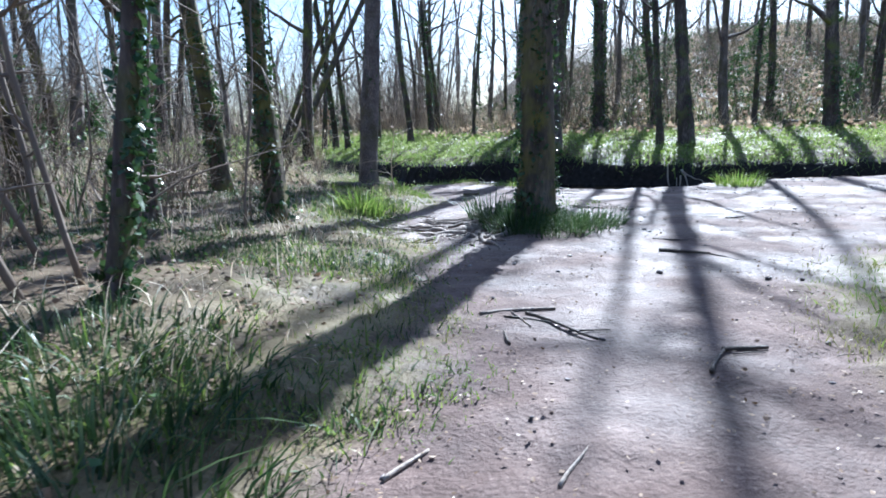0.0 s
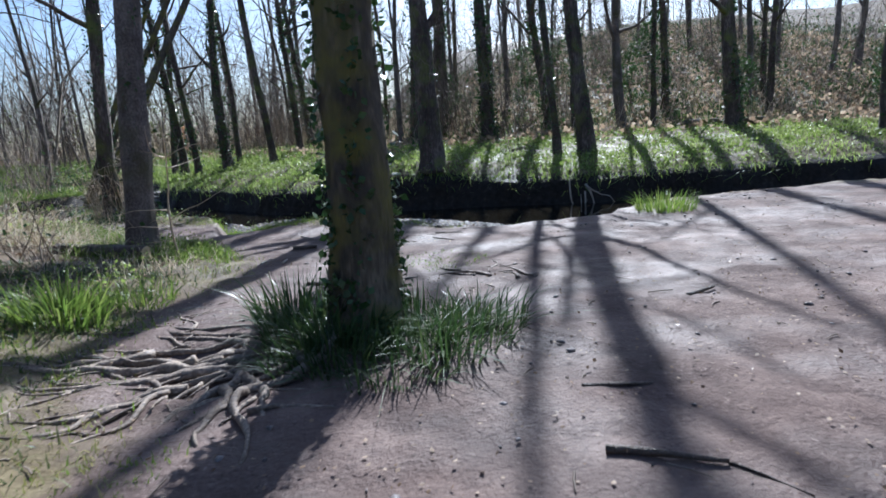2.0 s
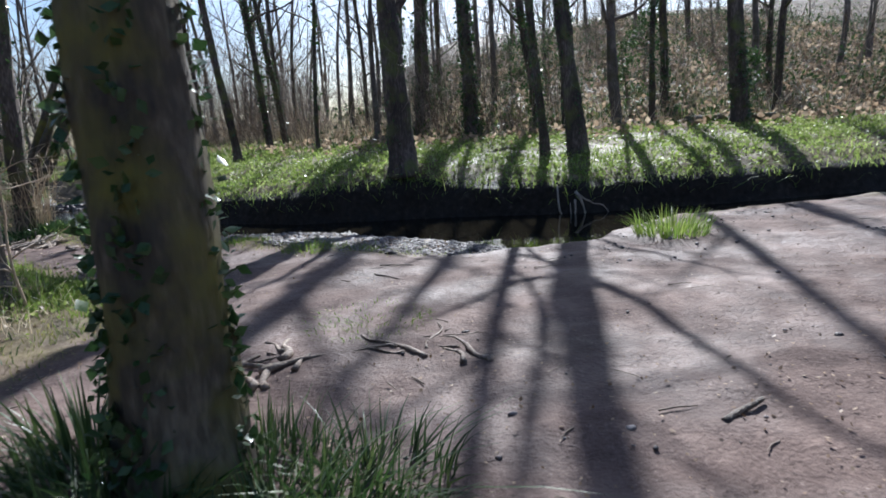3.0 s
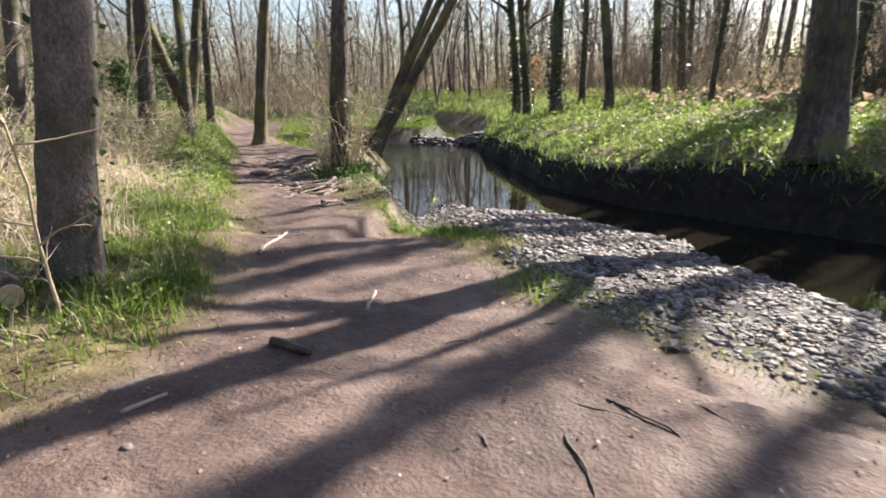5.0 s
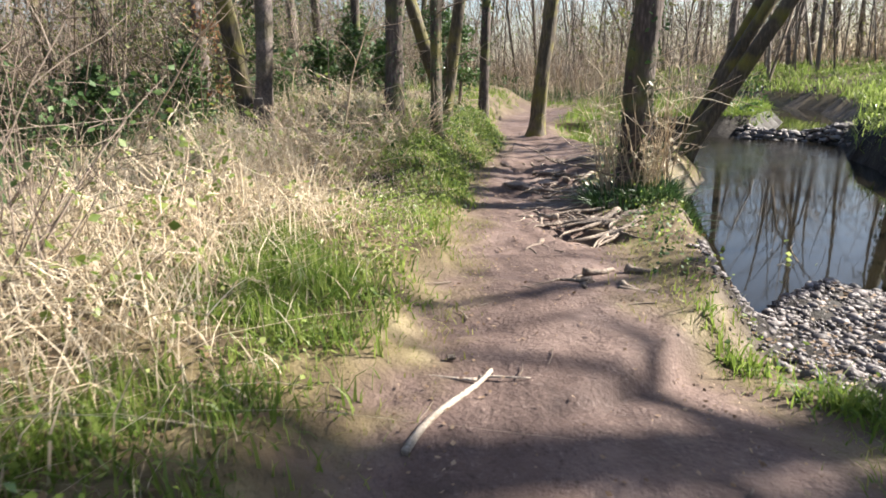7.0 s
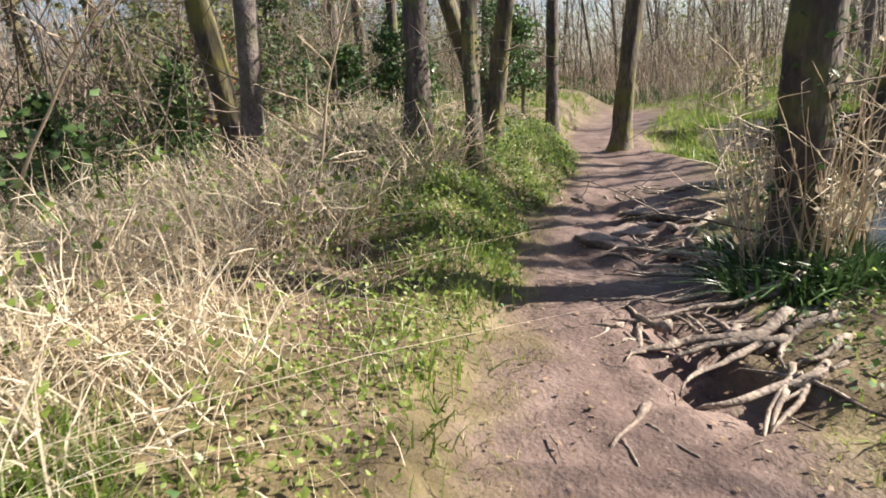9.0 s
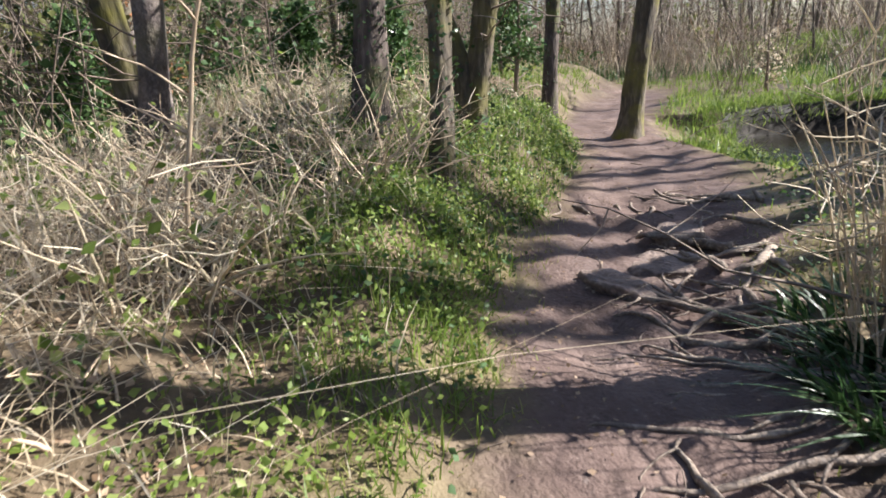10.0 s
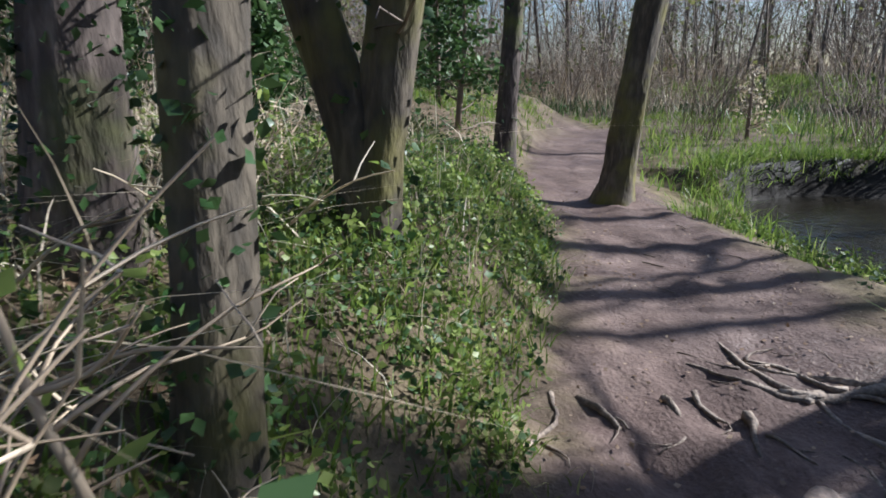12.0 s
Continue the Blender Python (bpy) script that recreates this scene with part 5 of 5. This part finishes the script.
# ---- the wood beyond, too far and dense to count ----
def lay_stems(name, n, ring, seed, tall, thick, mat, label, where, lean=0.08, boughs=0):
    """Many thin upright stems, each a three-sided taper with one kink."""
    r = np.random.default_rng(seed)
    a, d = r.uniform(0, 6.283, n * 3), r.uniform(ring[0], ring[1], n * 3)
    x, y = -2 + d * np.cos(a), 16 + d * np.sin(a)
    dw, dm, side = zones(x, y)
    k = (dw > 1.0) & (dm > 3.0) & where(x, y, dw, dm, side > 0)
    x, y = x[k][:n], y[k][:n]
    m = len(x)
    z = height(x, y) - 0.1
    H = tall * r.lognormal(0, 0.35, m)
    R = thick * r.lognormal(0, 0.4, m)
    lx, ly, kx, ky = (r.normal(0, lean, m) for _ in range(4))
    ph = r.uniform(0, 6.283, m)
    rows = []
    for u, rr in ((0, 1.0), (0.5, 0.75), (1.0, 0.15)):
        cx = x + H * (lx * u + kx * (u > 0.6) * 0.8)
        cy = y + H * (ly * u + ky * (u > 0.6) * 0.8)
        for q in range(3):
            rows.append(np.stack([cx + R * rr * np.cos(ph + q * 2.094), cy + R * rr * np.sin(ph + q * 2.094), z + H * u], 1))
    v = np.stack(rows, 1).reshape(-1, 3)
    o = np.arange(m) * 9
    f = []
    for s in (0, 3):
        for q in range(3):
            q2 = (q + 1) % 3
            f += [np.stack([o + s + q, o + s + q2, o + s + 3 + q2], 1), np.stack([o + s + q, o + s + 3 + q2, o + s + 3 + q], 1)]
    f = np.concatenate(f)
    for k in range(boughs):
        u = r.uniform(0.15, 0.55, m)
        a = r.uniform(0, 6.283, m)
        L = H * r.uniform(0.12, 0.4, m)
        b0 = np.stack([x + H * lx * u, y + H * ly * u, z + H * u], 1)
        b1 = b0 + np.stack([np.cos(a) * L, np.sin(a) * L, L * r.uniform(0.1, 1.3, m)], 1)
        br = (R * 0.32)[:, None]
        side = np.stack([-np.sin(a), np.cos(a), np.zeros(m)], 1) * br
        top = np.array([0, 0, 1.0]) * br
        bv = np.stack([b0 - side, b0 + side, b0 + top, b1], 1).reshape(-1, 3)
        o = len(v) + np.arange(m) * 4
        v = np.concatenate([v, bv])
        f = np.concatenate([f, np.stack([o, o + 1, o + 3], 1), np.stack([o + 1, o + 2, o + 3], 1), np.stack([o + 2, o, o + 3], 1)])
    stuff(name, tri_mesh(name, v, f, mat), label, "woodland")


ANY = lambda x, y, dw, dm, fs: np.ones(x.shape, bool)
FARBARK = material("far_bark", [(0.06, 0.047, 0.038), (0.14, 0.115, 0.092), (0.3, 0.26, 0.215)], 3.0, (0.75, 0.95), 0.0, island=True)
BRUSH = material("dead_bracken", [(0.2, 0.135, 0.085), (0.36, 0.27, 0.18), (0.52, 0.43, 0.32)], 3.0, (0.7, 0.9), 0.0, translucent=0.6, island=True)
lay_stems("far_wood", 1900, (28, 85), 201, 9.0, 0.055, FARBARK, "dense grey-brown leafless wood closing the view", lambda x, y, dw, dm, fs: ~(fs & (x > 1)) | (np.sin(x * 37 + y * 91) > 0.75), 0.17, 16)
lay_stems("far_brush", 12000, (17, 60), 202, 2.2, 0.013, BRUSH, "dense bare brushwood under the trees", lambda x, y, dw, dm, fs: np.where(fs, (dw > 7.5) & (x < 1), dm > 7.0), 0.3, 3)
lay_stems("far_brush", 7000, (12, 40), 203, 1.5, 0.01, STRAW, "pale sunlit brushwood under the trees", lambda x, y, dw, dm, fs: np.where(fs, (dw > 7.0) & (x < 2), dm > 5.0), 0.28)
lay_stems("hillside_brush", 9000, (12, 55), 204, 0.85, 0.009, STRAW, "bare brushwood on the hillside", lambda x, y, dw, dm, fs: fs & (dw > 6.0) & (x > -1), 0.35)
lay_leaves("hillside_leaves", 14000, (1, 40, 20, 52), lambda x, y, dw, dm, fs: fs * sstep(6, 9, dw) * clumpy(x, y, 0.5), 161, 0.14, HOLLY, "glossy evergreen leaves among hillside brush", "ground plants", (0.1, 1.4), 0.3)
lay_leaves("hillside_litter", 70000, (-14, 36, 17, 55), lambda x, y, dw, dm, fs: fs * sstep(3, 7, dw), 165, 0.17, BRUSH, "brown fallen leaves and bracken on the hillside", "leaf litter", (0.0, 0.25), 0.5)
lay_leaves("understorey_leaves", 70000, (-24, -6.5, 6, 30), lambda x, y, dw, dm, fs: (~fs) * sstep(3.2, 5.5, dm) * clumpy(x, y, 0.6) ** 2, 169, 0.1, HOLLY, "green leaves of holly and bramble under the trees", "ground plants", (0.02, 1.1), 0.3)


def lay_branches(name, n, box, weight, seed, zlo, zhi, length, width, mat, label, lean=1.3):
    """Fine bare branches hanging in the air of the wood, thinning upwards."""
    x, y, z = scatter(n, box, weight, seed)
    r = np.random.default_rng(seed + 5)
    z = z + zlo + (zhi - zlo) * r.beta(1.0, 1.7, len(x))
    stuff(name, blades(name, x, y, z, length * r.lognormal(0, 0.45, len(x)), width * r.uniform(0.5, 1.5, len(x)), mat, seed + 6, lean, 2, r.uniform(-0.3, 1.0, len(x))), label, "woodland")


OLIVE = material("olive_leaf", [(0.06, 0.075, 0.022), (0.13, 0.145, 0.042), (0.27, 0.27, 0.1)], 2.0, (0.5, 0.75), 0.0, translucent=0.45, island=True)
BRANCH = material("branch_bark", [(0.07, 0.052, 0.04), (0.17, 0.132, 0.1), (0.36, 0.29, 0.22)], 3.0, (0.75, 0.95), 0.0, translucent=0.15, island=True)


def inner_wood(x, y, dw, dm, fs):
    return np.where(fs, sstep(6.5, 10, dw) * (1 - 0.8 * sstep(-1, 3, x)), sstep(4.0, 7.0, dm)) * (dw > 1.5) * (0.25 + 0.75 * clumpy(x, y, 0.5))


lay_branches("branchwork", 150000, (-34, 26, -4, 52), inner_wood, 211, 0.3, 9.0, 1.1, 0.02, BRANCH, "tangle of bare grey-brown branches in the wood")
lay_branches("branchwork", 70000, (-62, 40, 14, 80), lambda x, y, dw, dm, fs: inner_wood(x, y, dw, dm, fs) * (np.hypot(x + 2, y - 16) > 28), 213, 0.3, 9.0, 2.2, 0.05, BRANCH, "far haze of bare branches closing the wood")
lay_leaves("wood_leaves", 70000, (-22, -8.6, 8, 26), lambda x, y, dw, dm, fs: (~fs) * sstep(3.0, 5.0, dm) * clumpy(x + 3, y, 0.7) ** 2, 215, 0.075, OLIVE, "olive green bramble and ivy leaves among bare stems", "ground plants", (0.05, 2.6), 0.2)
lay_leaves("wood_leaves", 40000, (-40, -10, 10, 56), lambda x, y, dw, dm, fs: sstep(5.0, 8.0, np.where(fs, dw, dm)) * clumpy(x, y, 0.4) ** 2, 217, 0.16, OLIVE, "olive green leaves deep in the wood", "ground plants", (0.05, 4.0), 0.2)
